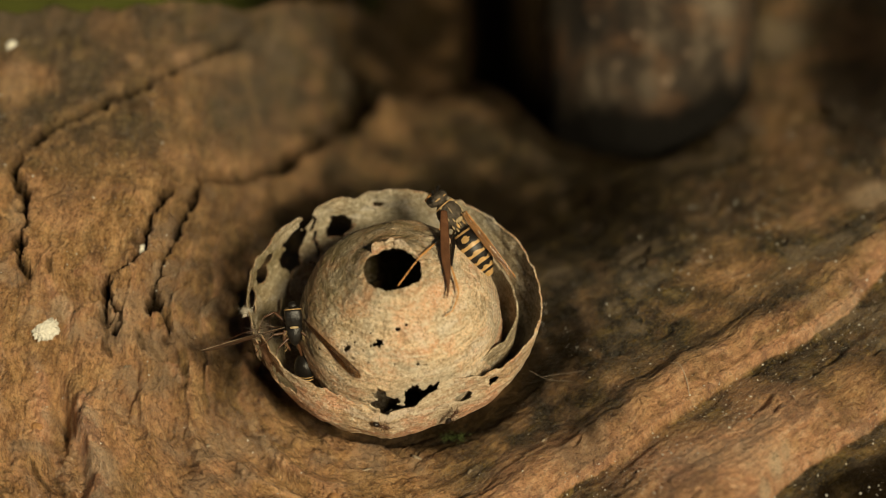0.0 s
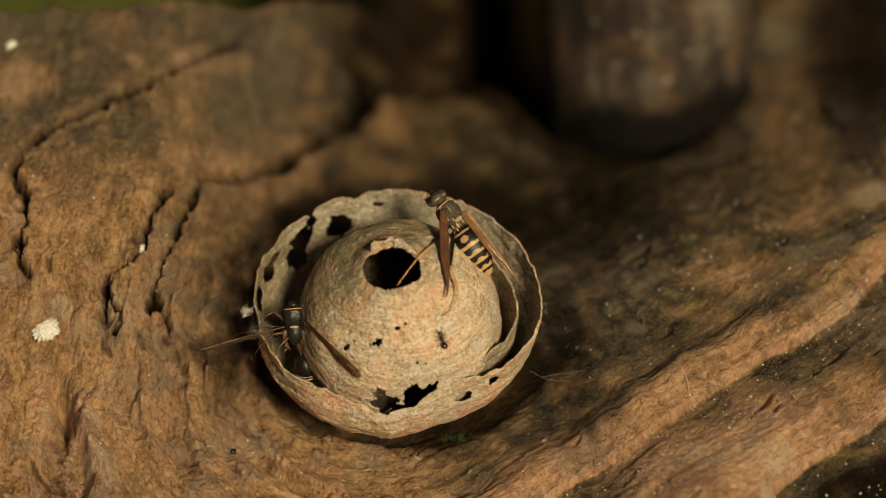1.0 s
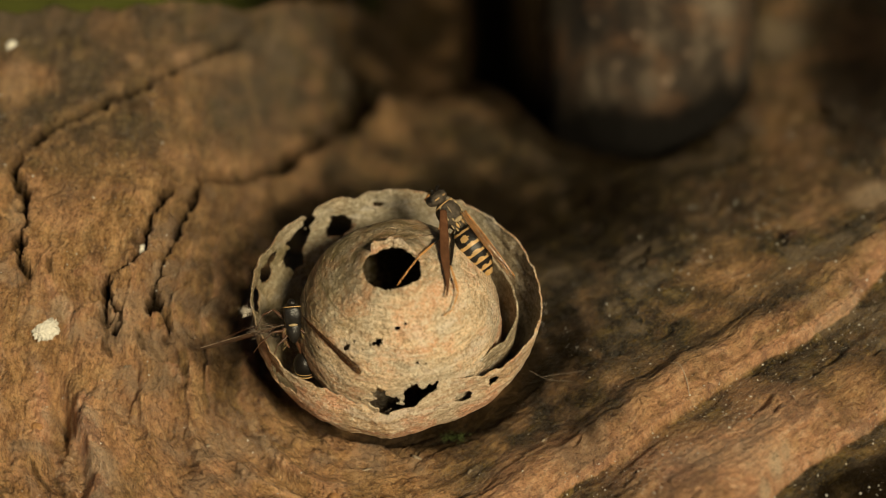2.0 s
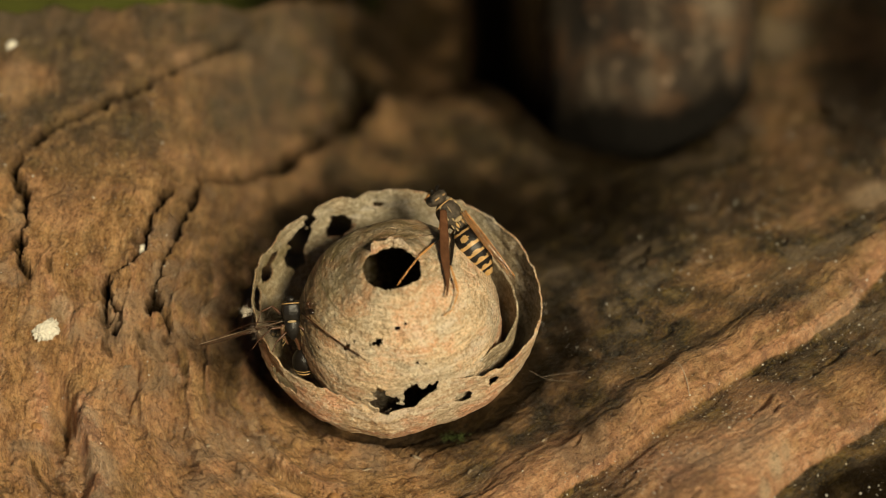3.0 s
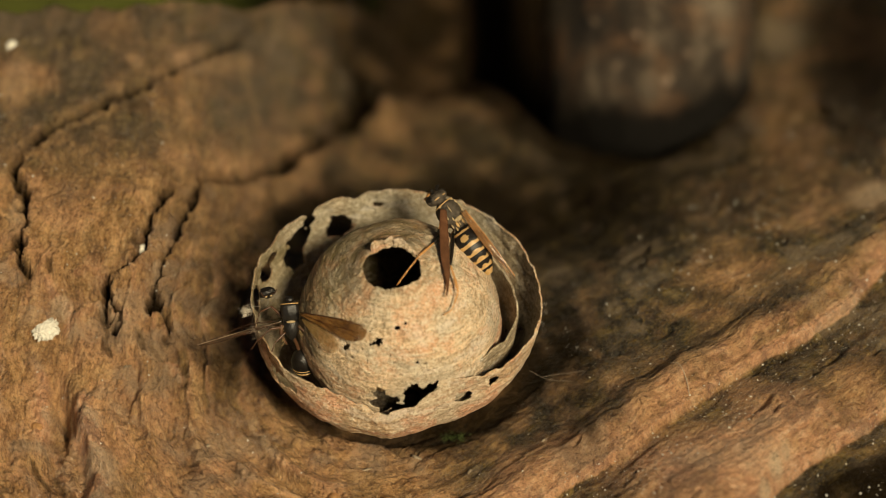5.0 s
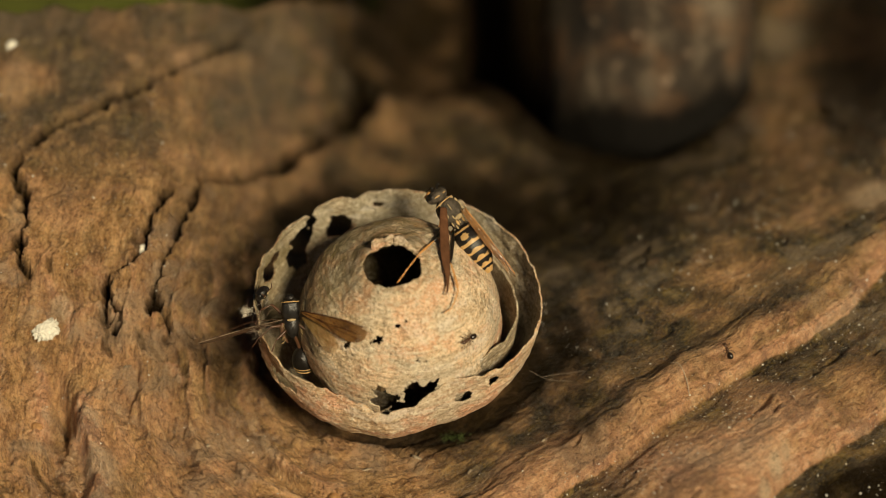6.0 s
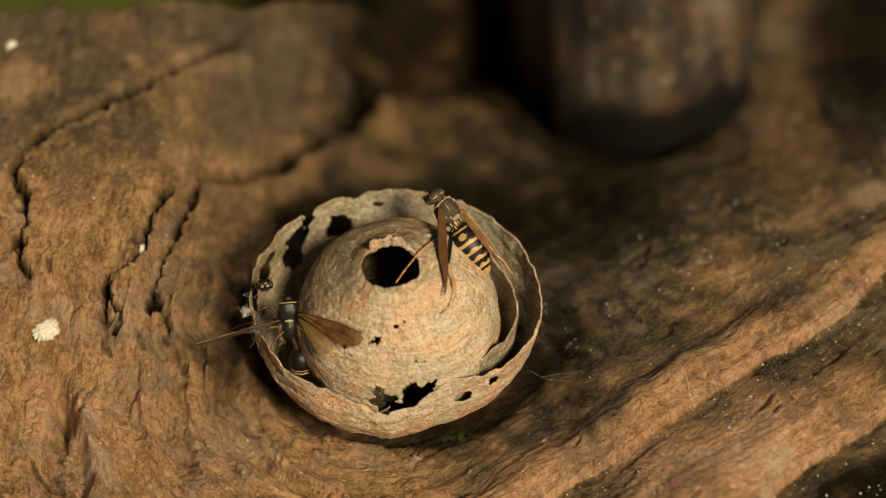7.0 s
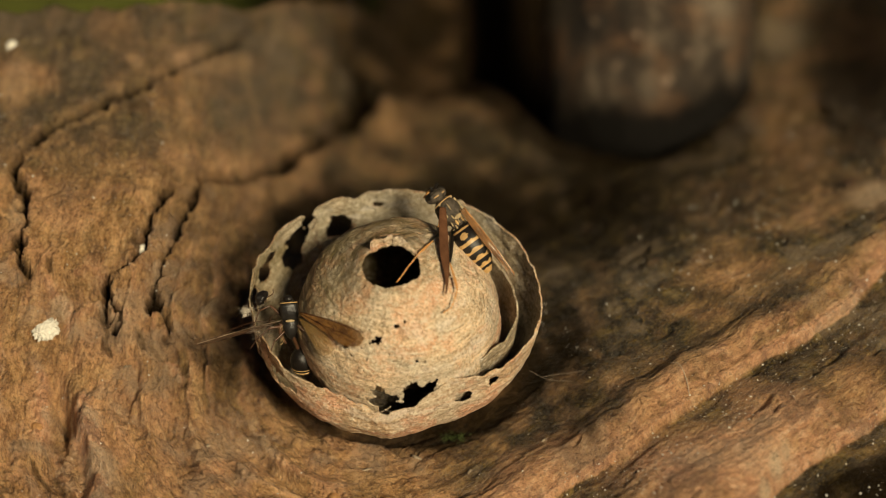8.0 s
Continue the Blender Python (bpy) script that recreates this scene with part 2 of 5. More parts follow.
def wood_shape(x, y):
    wx = x + 0.8 * fbm(x / 7, y / 7, 3, 11)
    wy = y + 0.8 * fbm(x / 7, y / 7, 3, 23)
    dl, _ = near_line(wx, wy, SPINE_L)
    dr, _ = near_line(wx, wy, SPINE_R)
    left = np.abs(dl) < np.abs(dr)
    phi = np.minimum(np.abs(dl), np.abs(dr)) + 2.0 * fbm(x / 26, y / 26, 3, 5)
    side = smooth(-14, 10, -x - 0.2 * (y - 10))         # 1 on the swirled left, 0 on the right slope
    z = 2.4 * smooth(20, 34, phi) * side + 0.02 * np.clip(phi - 34, 0, 60) * side
    z += (1 - side) * (1.6 * smooth(17, 30, phi) )
    z -= 1.7 + 1.5 * np.exp(-(np.hypot(x, y) / 20) ** 4)
    # terraces that follow the swirl
    ph = phi / 6.3 + 0.8 * fbm(x / 22, y / 34, 3, 41)
    fr = ph - np.floor(ph)
    steps = np.clip(0.45 + 0.9 * vnoise(x / 17, y / 17, 44), 0.05, 1.2) * (0.15 + 0.85 * side) * (0.25 + 0.75 * smooth(44, 22, y))
    z += 1.0 * steps * (smooth(0.0, 0.85, fr) - smooth(0.85, 1.0, fr))
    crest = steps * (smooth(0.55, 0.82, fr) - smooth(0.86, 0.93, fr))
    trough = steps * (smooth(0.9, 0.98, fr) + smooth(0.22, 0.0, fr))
    # ledges on the lower slope
    rx, ry = x + 0.45 * (wx - x) + 0.12 * fbm(x / 1.3, y / 1.3, 2, 29), y + 0.45 * (wy - y) + 0.12 * fbm(x / 1.3, y / 1.3, 2, 31)
    d1, a1 = near_line(rx, ry, RIDGE_1)
    d2, a2 = near_line(rx, ry, RIDGE_2)
    return wx, wy, phi, side, z, d1, d2, crest, trough


def pit_depth(x, y):
    """0 on the wood round the pit, 1 at its floor."""
    dp = np.hypot((x - PIT[0]) / np.where(x > PIT[0], 0.57, 0.7), np.where(y > PIT[1], 0.35, 1.0) * (y - PIT[1])) + 1.5 * fbm(x / 12, y / 12, 2, 83)
    return smooth(46, 29, dp)


def wood_field(x, y):
    wx, wy, phi, side, z, d1, d2, crest, trough = wood_shape(x, y)
    f1 = smooth(-45, 0, x + y * 0.0 + 20)
    z += f1 * (1.4 * smooth(10, 4.5, d1) - 2.4 * smooth(4.6, 0.2, d1) - 1.7 * smooth(0.15, -0.4, d1) - 0.5 * np.exp(-((d1 + 1.3) / 0.9) ** 2) + 1.6 * smooth(-1, -10, d1))
    z += f1 * (1.4 * smooth(16, 6, d2) - 2.8 * smooth(6.2, 0.2, d2) - 1.9 * smooth(0.15, -0.4, d2) - 0.5 * np.exp(-((d2 + 1.3) / 0.9) ** 2))
    dark_crack = np.zeros_like(x)
    cx, cy = x + 0.7 * fbm(x / 2.6, y / 2.6, 4, 61, 0.65), y + 0.7 * fbm(x / 2.6, y / 2.6, 4, 67, 0.65)
    for width, depth, line in CRACKS:
        d, a = near_line(cx, cy, line)
        w = 1.3 * width * (0.85 + 0.35 * vnoise(a * 9, a * 0, 71))
        ends = smooth(-0.02, 0.08, a) * smooth(1.02, 0.9, a)
        z -= 1.5 * depth * ends * np.exp(-(d / w) ** 2)
        z += 0.5 * ends * np.exp(-((d + 1.9) / 1.3) ** 2) - 0.9 * ends * np.exp(-((d - 2.2) / 1.8) ** 2)
        dark_crack = np.maximum(dark_crack, ends * np.exp(-(d / (w * 1.05)) ** 4))
    for width, depth, line in GROOVES:
        d, a = near_line(wx, wy, line)
        ends = smooth(-0.05, 0.15, a) * smooth(1.05, 0.85, a)
        form = ends * np.exp(-(np.where(d > 0, d * 0.75, d * 1.4) / width) ** 2)
        z -= 1.5 * depth * form
        trough = trough + 1.4 * form * (depth > 1)
        crest = crest + 2.2 * form * (depth < 0)
    # pit round the branch stub, and the sunken strip behind the nest
    z -= 64 * pit_depth(x, y)
    z -= 7 * np.exp(-(((x - 8) / 26) ** 2 + ((y - 40) / 13) ** 2))
    z -= 14 * np.exp(-(((x - 6) / 14) ** 2 + ((y - 96) / 24) ** 2) ** 2)
    # far edge of the log
    edge = 90 - y + 0.113 * (x + 76)
    z -= 150 * smooth(3, -20, edge + 2 * fbm(x / 9, y / 9, 2, 91)) * smooth(-2, -22, x)
    # the crevice under the front of the nest
    under = np.hypot(x / 23.5, (y - 8) / 19) - 1
    z -= 2.2 * np.exp(-((under + 0.04) / 0.12) ** 2) * smooth(12, -6, y)
    # grain
    z += (0.07 + 0.13 * side) * fbm(phi * 0.9, x / 16 + y / 20, 4, 101, 0.55) + (0.2 + 0.15 * side) * fbm(x / 6, y / 6, 4, 107) + (0.1 + 0.09 * side) * fbm(x / 1.1, y / 1.1, 3, 109, 0.7) + 0.09 * vnoise(phi / 0.55, (x + y) / 3.5, 111)
    # flaked plates with crisp edges, and cross ribs on the ledges
    plate = fbm(phi / 3.4, (y - 0.4 * x) / 13, 4, 201, 0.55)
    z += (0.14 + 0.42 * side) * (0.2 + 0.8 * smooth(36, 16, y)) * (smooth(-0.02, 0.06, plate) + 0.8 * smooth(0.42, 0.49, plate) + 0.7 * smooth(-0.5, -0.44, plate))
    z += f1 * (1 - side) * 0.16 * vnoise((x + y) / 1.4, d1 / 4, 203) * smooth(-0.3, 0.3, d1) * smooth(6.5, 4, d1)
    pits = fbm(phi / 2.2, (x + y) / 7, 3, 113)
    z -= 0.5 * smooth(0.85, 1.2, pits)
    # the swirled side leans up towards the front, the right slope rises, and the floor falls away behind the nest
    lean = 22 * smooth(-14, -46, x) * smooth(-26, 46, y)
    lean = lean + 13 * smooth(14, 48, x) * smooth(62, 16, y - 0.75 * (x - 40))
    lean = lean - 26 * smooth(22, 66, y - 0.25 * np.clip(x - 30, 0, 99)) * smooth(-32, 0, x) * smooth(100, 74, x)
    dark_crack = np.maximum(dark_crack, 0.6 * smooth(0.9, 1.2, pits) * side * smooth(44, 30, y))
    return z + lean, x - lean * (x - 8) / 400, y - lean * (y + 266) / 317, phi, side, d1, d2, f1, dark_crack, crest, trough


def build_log():
    nx, ny = 900, 700
    xs = np.interp(np.linspace(0, 1, nx), (0, 0.05, 0.95, 1), (-112, -84, 98, 122))
    ys = np.interp(np.linspace(0, 1, ny), (0, 0.05, 0.75, 1), (-62, -38, 72, 230))
    x, y = np.meshgrid(xs, ys)
    z, lx, ly, phi, side, d1, d2, f1, blackening, crest, trough = wood_field(x, y)
    z_soft = wood_shape(x, y)[4]
    # the pit's inner darkness, painted near-black further down
    pit_shade = smooth(-0.05, 0.5, pit_depth(x + 3, y + 4) + 0.5 * pit_depth(x + 8, y + 10) + 0.6 * pit_depth(x - 4, y + 8))
    # tone amounts: dark weathering and painted shade, bared orange wood, pale grey bloom
    b1, b2 = fbm(x / 14, y / 14, 4, 131), fbm(x / 4, y / 4, 4, 137)
    rn = np.hypot(x + 1, (y - 6) * 0.9) + 5 * b1
    dark = (1 - side) * 0.86 * smooth(-40, -14, y + 0.5 * x)
    dark = dark * (1 - 0.6 * np.exp(-(((x - 68) / 27) ** 2 + ((y - 33) / 14) ** 2) ** 2))
    dark = np.maximum(dark, 0.95 * smooth(46, 31, rn) * smooth(-26, -4, y) * (0.55 + 0.45 * smooth(-12, 6, x + 0.6 * y)))
    # shade behind the nest and over the far wood, put into the tone
    dark = np.maximum(dark, 1.05 * smooth(20, 32, y) * smooth(70, 50, y) * smooth(-26, -8, x))
    dark = np.maximum(dark, 0.8 * smooth(40, 60, y) * smooth(-22, -4, x))
    dark = np.maximum(dark, smooth(36, 70, y) * (0.72 + 0.23 * smooth(-22, -6, x)))
    dark = np.maximum(dark * (1 - 0.3 * smooth(58, 80, x)), 0.9 * np.exp(-(((x + 76) / 20) ** 2 + ((y - 88) / 12) ** 2)))
    dark = dark + side * (0.12 * smooth(4, 28, y) - 0.22 * smooth(16, -10, y))
    # darker in the troughs of terraces and grooves
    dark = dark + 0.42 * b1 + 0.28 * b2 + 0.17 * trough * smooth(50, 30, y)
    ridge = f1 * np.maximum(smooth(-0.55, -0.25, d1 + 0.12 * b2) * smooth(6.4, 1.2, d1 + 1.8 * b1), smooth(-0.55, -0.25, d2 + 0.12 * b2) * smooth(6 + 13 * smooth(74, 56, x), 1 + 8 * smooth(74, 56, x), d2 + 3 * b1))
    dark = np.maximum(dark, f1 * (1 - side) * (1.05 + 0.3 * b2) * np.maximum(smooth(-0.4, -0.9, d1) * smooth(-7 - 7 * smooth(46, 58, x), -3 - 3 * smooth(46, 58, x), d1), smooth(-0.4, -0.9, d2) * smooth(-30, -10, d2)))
    dark = dark * (1 - 0.9 * ridge)
    tan = 0.9 * ridge * (0.45 + 0.55 * smooth(-0.9, 0.2, b1 + b2 + 0.3))
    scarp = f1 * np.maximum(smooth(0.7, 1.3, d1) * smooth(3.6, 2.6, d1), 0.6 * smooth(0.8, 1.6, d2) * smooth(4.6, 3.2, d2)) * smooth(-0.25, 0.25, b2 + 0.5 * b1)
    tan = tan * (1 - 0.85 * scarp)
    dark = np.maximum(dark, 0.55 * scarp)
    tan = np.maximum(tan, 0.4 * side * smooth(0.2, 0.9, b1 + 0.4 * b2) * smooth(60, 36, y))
    # lighter along the crests
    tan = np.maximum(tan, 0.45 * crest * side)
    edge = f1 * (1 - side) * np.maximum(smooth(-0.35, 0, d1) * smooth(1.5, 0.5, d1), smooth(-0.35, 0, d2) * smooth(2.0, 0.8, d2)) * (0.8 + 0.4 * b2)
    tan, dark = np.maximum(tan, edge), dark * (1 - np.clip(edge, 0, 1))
    seam = np.exp(-((x - 25) / 15) ** 4) * smooth(-0.5, 0.5, d1) * smooth(12, 5, d1 + 2 * b1) * smooth(-6, -13, y) * (0.85 + 0.3 * b2)
    tan, dark = np.maximum(tan, 0.75 * seam), dark * (1 - 0.8 * np.clip(seam, 0, 1))
    low = np.exp(-(((x - 52 + 0.3 * (y + 18)) / 17) ** 2 + ((y + 18) / 9) ** 2) ** 2) * smooth(-0.5, 0.5, d2) * (0.8 + 0.3 * b2)
    tan, dark = np.maximum(tan, 1.1 * low), dark * (1 - 0.8 * np.clip(low, 0, 1))

    def blob(cx, cy, rx, ry):
        return np.exp(-(((x - cx) / rx) ** 2 + ((y - cy) / ry) ** 2) ** 2) * (0.75 + 0.35 * b2)

    grey = np.clip(0.3 * smooth(0.5, 1.1, b1 + 0.5 * b2) + 0.28 * crest * smooth(-0.1, 0.6, b2), 0, 0.6)
    # the spots on the lower ledge paint its whitish gloss
    for cx, cy, rx, ry, k in ((-69, 70, 3, 7, 0.4), (-35, 77, 9, 4, 0.3), (-65.5, 37, 1.6, 5, 0.5), (83.5, 43, 5, 4, 0.8), (60.6, -17, 1.3, 2.8, 0.95), (58.6, -22, 1.0, 2.6, 0.9), (62.3, -14.3, 1.0, 1.8, 0.7), (52, -16, 7, 3, 0.35)):
        grey = np.maximum(grey, k * blob(cx, cy, rx, ry))
        dark = dark * (1 - blob(cx, cy, rx, ry))
    grey = np.maximum(grey, 0.16 * smooth(44, 62, y) * smooth(-12, -24, x) * (0.8 + 0.5 * b1))
    # wet patches, plus shade beside and behind the nest put into the colour
    damp_shade = 0.9 * np.exp(-(((x - 16) / 24) ** 2 + ((y - 43) / 14) ** 2) * 1.3)
    damp_shade = np.maximum(damp_shade, 0.7 * np.exp(-(((x - 33) / 15) ** 2 + ((y - 45) / 11) ** 2)))
    damp_shade = np.maximum(damp_shade, 0.6 * np.exp(-(((x + 29) / 8) ** 2 + ((y - 3) / 8) ** 2)))
    damp_shade = np.maximum(damp_shade, 0.42 * np.exp(-(((x + 29) / 8) ** 2 + ((y - 26) / 18) ** 2)))
    damp_shade = np.maximum(damp_shade, 0.95 * np.exp(-(((x + 10) / 15) ** 2 + ((y - 40) / 12) ** 2)))
    # painted shade of the sunken back of the log
    damp_shade = np.maximum(damp_shade, 0.95 * np.exp(-(((x - 2) / 15) ** 2 + ((y - 92) / 26) ** 2) ** 2))
    damp_shade = np.maximum(damp_shade, 0.85 * f1 * smooth(-2.5, -6, d2 + 2 * b1) * smooth(60, 70, x))
    # contact shade under the nest front, painted over wet wood
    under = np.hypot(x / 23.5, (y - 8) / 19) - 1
    damp_shade = np.maximum(damp_shade, (0.6 + 0.6 * smooth(-6, 6, x)) * np.exp(-((under + 0.03) / (0.1 + 0.1 * smooth(-6, 6, x))) ** 2) * smooth(16, 2, y))
    damp_shade = np.maximum(damp_shade, 0.75 * np.exp(-(((x - 28) / 7) ** 2 + ((y - 6) / 17) ** 2)))
    blackening = np.maximum(blackening, np.clip(0.95 * smooth(0.12, 0.85, damp_shade + 0.22 * b1 + 0.12 * b2), 0, 0.9))
    # background dimmed in the colour, standing in for shade
    blackening = np.maximum(blackening, 0.38 * smooth(38, 66, y) * (0.8 + 0.4 * b1) * (0.3 + 0.7 * smooth(-18, -4, x)) * (1 - 0.7 * smooth(56, 76, x)))
    # shade inside the pit, put into the wood colour
    blackening = np.maximum(blackening, 0.92 * pit_shade * smooth(0.15, 0.75, pit_shade + 0.25 * b2))
    rim = np.zeros_like(z)
    rim[:2, :], rim[-2:, :], rim[:, :2], rim[:, -2:] = 1, 1, 1, 1
    z = np.where(rim > 0, -135.0, z)
    lx, ly = np.where(rim > 0, x, lx), np.where(rim > 0, y, ly)
    co = np.stack([lx, ly, z], -1).reshape(-1, 3) * MM
    i = np.arange((nx - 1) * (ny - 1))
    a = (i // (nx - 1)) * nx + i % (nx - 1)
    faces = np.stack([a, a + 1, a + nx + 1, a + nx], -1)
    me = bpy.data.meshes.new("surface")
    me.vertices.add(len(co))
    me.vertices.foreach_set("co", co.ravel())
    me.loops.add(faces.size)
    me.loops.foreach_set("vertex_index", faces.ravel().astype(np.int32))
    me.polygons.add(len(faces))
    me.polygons.foreach_set("loop_start", np.arange(0, faces.size, 4, dtype=np.int32))
    me.polygons.foreach_set("use_smooth", np.ones(len(faces), dtype=bool))
    me.materials.append(WOOD)
    me.update(calc_edges=True)
    at = me.attributes.new("tone", "FLOAT_COLOR", "POINT")
    cols = np.stack([np.clip(dark, 0, 1), np.clip(tan, 0, 1), grey, np.clip(blackening, 0, 1)], -1).reshape(-1)
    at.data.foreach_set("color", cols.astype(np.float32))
    at = me.attributes.new("flow", "FLOAT_VECTOR", "POINT")
    at.data.foreach_set("vector", (np.stack([phi + 0.2 * (z - z_soft), x, y + 0.3 * (z - z_soft)], -1) * MM).reshape(-1).astype(np.float32))
    log = new("driftwood_log")
    tagged(log, "weathered brown driftwood log with swirled grain and long cracks", "log")
    part("surface", me, log)
    return log


def build_stub(log):
    """The branch stub that rises from the pit, black towards its foot."""
    n = Nodes("stub_bark", 0.75, spec=0.4)
    big = n.noise(1.0, 6, 0.6, n.scaled((120, 70, 70)), 0.5)
    rust = n.noise(95, 4, 0.6)
    fine = n.noise(600, 5, 0.7)
    col = n.ramp(big, (0.38, (0.01, 0.008, 0.006)), (0.5, (0.05, 0.035, 0.022)), (0.66, (0.19, 0.145, 0.1)))
    col = n.mix(n.ramp(rust, (0.5, 0.0), (0.62, 0.6)), col, (0.16, 0.08, 0.035))
    col = n.mix(n.ramp(n.noise(230, 2, 0.4), (0.66, 0.0), (0.72, 0.8)), col, (0.36, 0.25, 0.17))
    col = n.mix(n.ramp(fine, (0.4, 0.6), (0.6, 0.0)), col, (0.02, 0.015, 0.012))
    n.colour(n.mix(n.attr("foot_tone").outputs["Fac"], col, (0.009, 0.008, 0.007)))
    n.put(n.math("SUBTRACT", 0.35, n.math("MULTIPLY", n.attr("foot_tone").outputs["Fac"], 0.32)), n.bsdf.inputs["Specular IOR Level"])
    n.bump(n.math("ADD", fine, n.math("MULTIPLY", big, 2.0)), 0.8, 0.0014)
    verts, faces, foot_tone = [], [], []
    nt, nv = 120, 110
    axis, out = Vector((0.0, 0.61, 0.792)), Vector((0.0, 0.792, -0.61))
    foot = Vector((48.6, 79.0, -17.6)) + out * 20.8
    for j in range(nv + 1):
        h = -60 + 190 * j / nv
        r = 20.8 if h > -2 else max(11.0, 20.8 * max(0.0, 1 - ((-2 - h) / 9) ** 3) ** 0.4)
        for i in range(nt):
            a = 2 * math.pi * i / nt
            k = 1 + 0.045 * noise.fractal(Vector((math.cos(a) * 1.6, math.sin(a) * 1.6, h / 13)), 1, 2, 5)
            p = foot + axis * h + (Vector((1, 0, 0)) * math.cos(a) + out * math.sin(a)) * r * k
            verts.append(p * MM)
            foot_tone.append(float(smooth(7.0, 1.0, h - 2.4 * math.cos(a) + 3 * noise.fractal(p / 9, 1, 2, 4))))
    for j in range(nv):
        for i in range(nt):
            faces.append((j * nt + i, j * nt + (i + 1) % nt, (j + 1) * nt + (i + 1) % nt, (j + 1) * nt + i))
    faces.append(tuple(range(nv * nt, nv * nt + nt)))
    me = mesh("branch_stub", verts, faces, n.mat)
    me.attributes.new("foot_tone", "FLOAT", "POINT").data.foreach_set("value", foot_tone)
    return part("branch_stub", me, log, "grey-brown branch stub with flaking bark, black towards its foot")


def build_ground():
    n = Nodes("grass_floor", 0.9, spec=0.2)
    f = n.noise(30, 6, 0.7)
    n.colour(n.ramp(f, (0.35, (0.05, 0.055, 0.01)), (0.7, (0.12, 0.13, 0.022))))
    n.bump(f, 1.0, 0.01)
    s = 600
    me = mesh("ground", [(-s, -s, -0.13), (s, -s, -0.13), (s, s, -0.13), (-s, s, -0.13)], [(0, 1, 2, 3)], n.mat)
    tagged(new("ground", me), "dark mossy green ground far below the log", "ground", kind="structure")


# ---- nest ----
BALL = Vector((0.8, 0.0, 14.0))
BALL_R = 16.3


def shell_mesh(name, nt, nv, shape, keep, mat, t0=0.0, t1=360.0):
    """A skin over angle and height: shape(theta, v) gives x, y, z in mm, keep(theta, v) where there is paper."""
    closed = t1 - t0 >= 360
    th = np.linspace(t0, t1, nt + 1)
    v = np.linspace(0, 1, nv + 1)
    tt, vv = np.meshgrid(th, v)
    x, y, z = shape(tt, vv)
    co = np.stack([x, y, z], -1)
    if closed:
        co = co[:, :-1]
    cols = co.shape[1]
    tc, vc = np.meshgrid((th[:-1] + th[1:]) / 2, (v[:-1] + v[1:]) / 2)
    kept = keep(tc, vc)
    verts = [tuple(p * MM) for p in co.reshape(-1, 3)]
    faces = []
    for j, i in zip(*np.nonzero(kept)):
        i2 = (i + 1) % cols if closed else i + 1
        faces.append((j * cols + i, j * cols + i2, (j + 1) * cols + i2, (j + 1) * cols + i))
    me = mesh(name, verts, faces, mat)
    bm = bmesh.new()
    bm.from_mesh(me)
    bmesh.ops.delete(bm, geom=[v for v in bm.verts if not v.link_faces], context="VERTS")
    bm.to_mesh(me)
    bm.free()
    return me


def thicken(ob, mm, lining=None):
    """Gives a skin thickness; lining: another paper on its inner side."""
    mod = ob.modifiers.new("thickness", "SOLIDIFY")
    mod.thickness, mod.offset = mm * MM, -1.0
    if lining:
        ob.data.materials.append(lining)
        mod.material_offset = 1
    return ob


def ang(t, centre):
    return (t - centre + 180) % 360 - 180


OUTER_HOLES = (  # angle, height, half widths
    (157, 0.875, 5.0, 0.05), (151, 0.9, 3.5, 0.025), (170, 0.87, 4.5, 0.07), (134, 0.86, 7.0, 0.055), (139, 0.81, 6.0, 0.07), (128, 0.91, 3.5, 0.03),
    (114, 0.83, 6.0, 0.07), (97, 0.905, 2.8, 0.018), (264, 0.985, 6.0, 0.03), (307, 0.86, 4.0, 0.03),
    (322, 0.88, 2.6, 0.03), (208, 0.825, 4.5, 0.042), (213, 0.84, 5.5, 0.048), (218.5, 0.85, 4.0, 0.036))


def rim_line(t):
    """How far up the envelope its torn edge lies."""
    rag = 0.97 + 0.016 * fbm(t / 9, t * 0, 3, 29, 0.55) - 0.05 * np.exp(-(ang(t, 127) / 2.5) ** 2)
    return rag + 0.012 * np.abs(vnoise(t / 2.6, t * 0, 31)) * vnoise(t / 14, t * 0, 33)


def outer_shape(t, v):
    a = np.radians(t)
    v = v * rim_line(t)
    front = np.exp(-(ang(t, 268) / 62) ** 2)
    back = np.exp(-(ang(t, 92) / 70) ** 2)
    rm = 23.9 - 2.9 * front - 1.2 * back + 0.7 * np.exp(-(ang(t, 0) / 50) ** 2) + 0.35 * fbm(t / 25, v * 3, 3, 7)
    zr = 0.2 - 2.6 * front + 3.2 * back - 1.9 * np.exp(-(ang(t, 268) / 17) ** 2) + 0.5 * np.exp(-(ang(t, 302) / 12) ** 2)
    al = v * math.pi / 2
    r = rm * np.sin(al) ** 0.9
    z = -21 + (21 + zr) * (1 - np.cos(al))
    lip = smooth(-12, -1.5, z) ** 1.2
    r = r - 3.6 * front * lip - 2.1 * np.exp(-(ang(t, 303) / 17) ** 2) * lip
    r = r - 1.6 * np.exp(-(ang(t, 292) / 45) ** 2) * smooth(-3, -13, z)
    r = r + 0.18 * fbm(t / 6, v * 14, 3, 19) + 0.1 * fbm(t / 16, v * 34, 2, 21)
    return r * np.cos(a) - 0.3, r * np.sin(a) + 0.6, z + 18


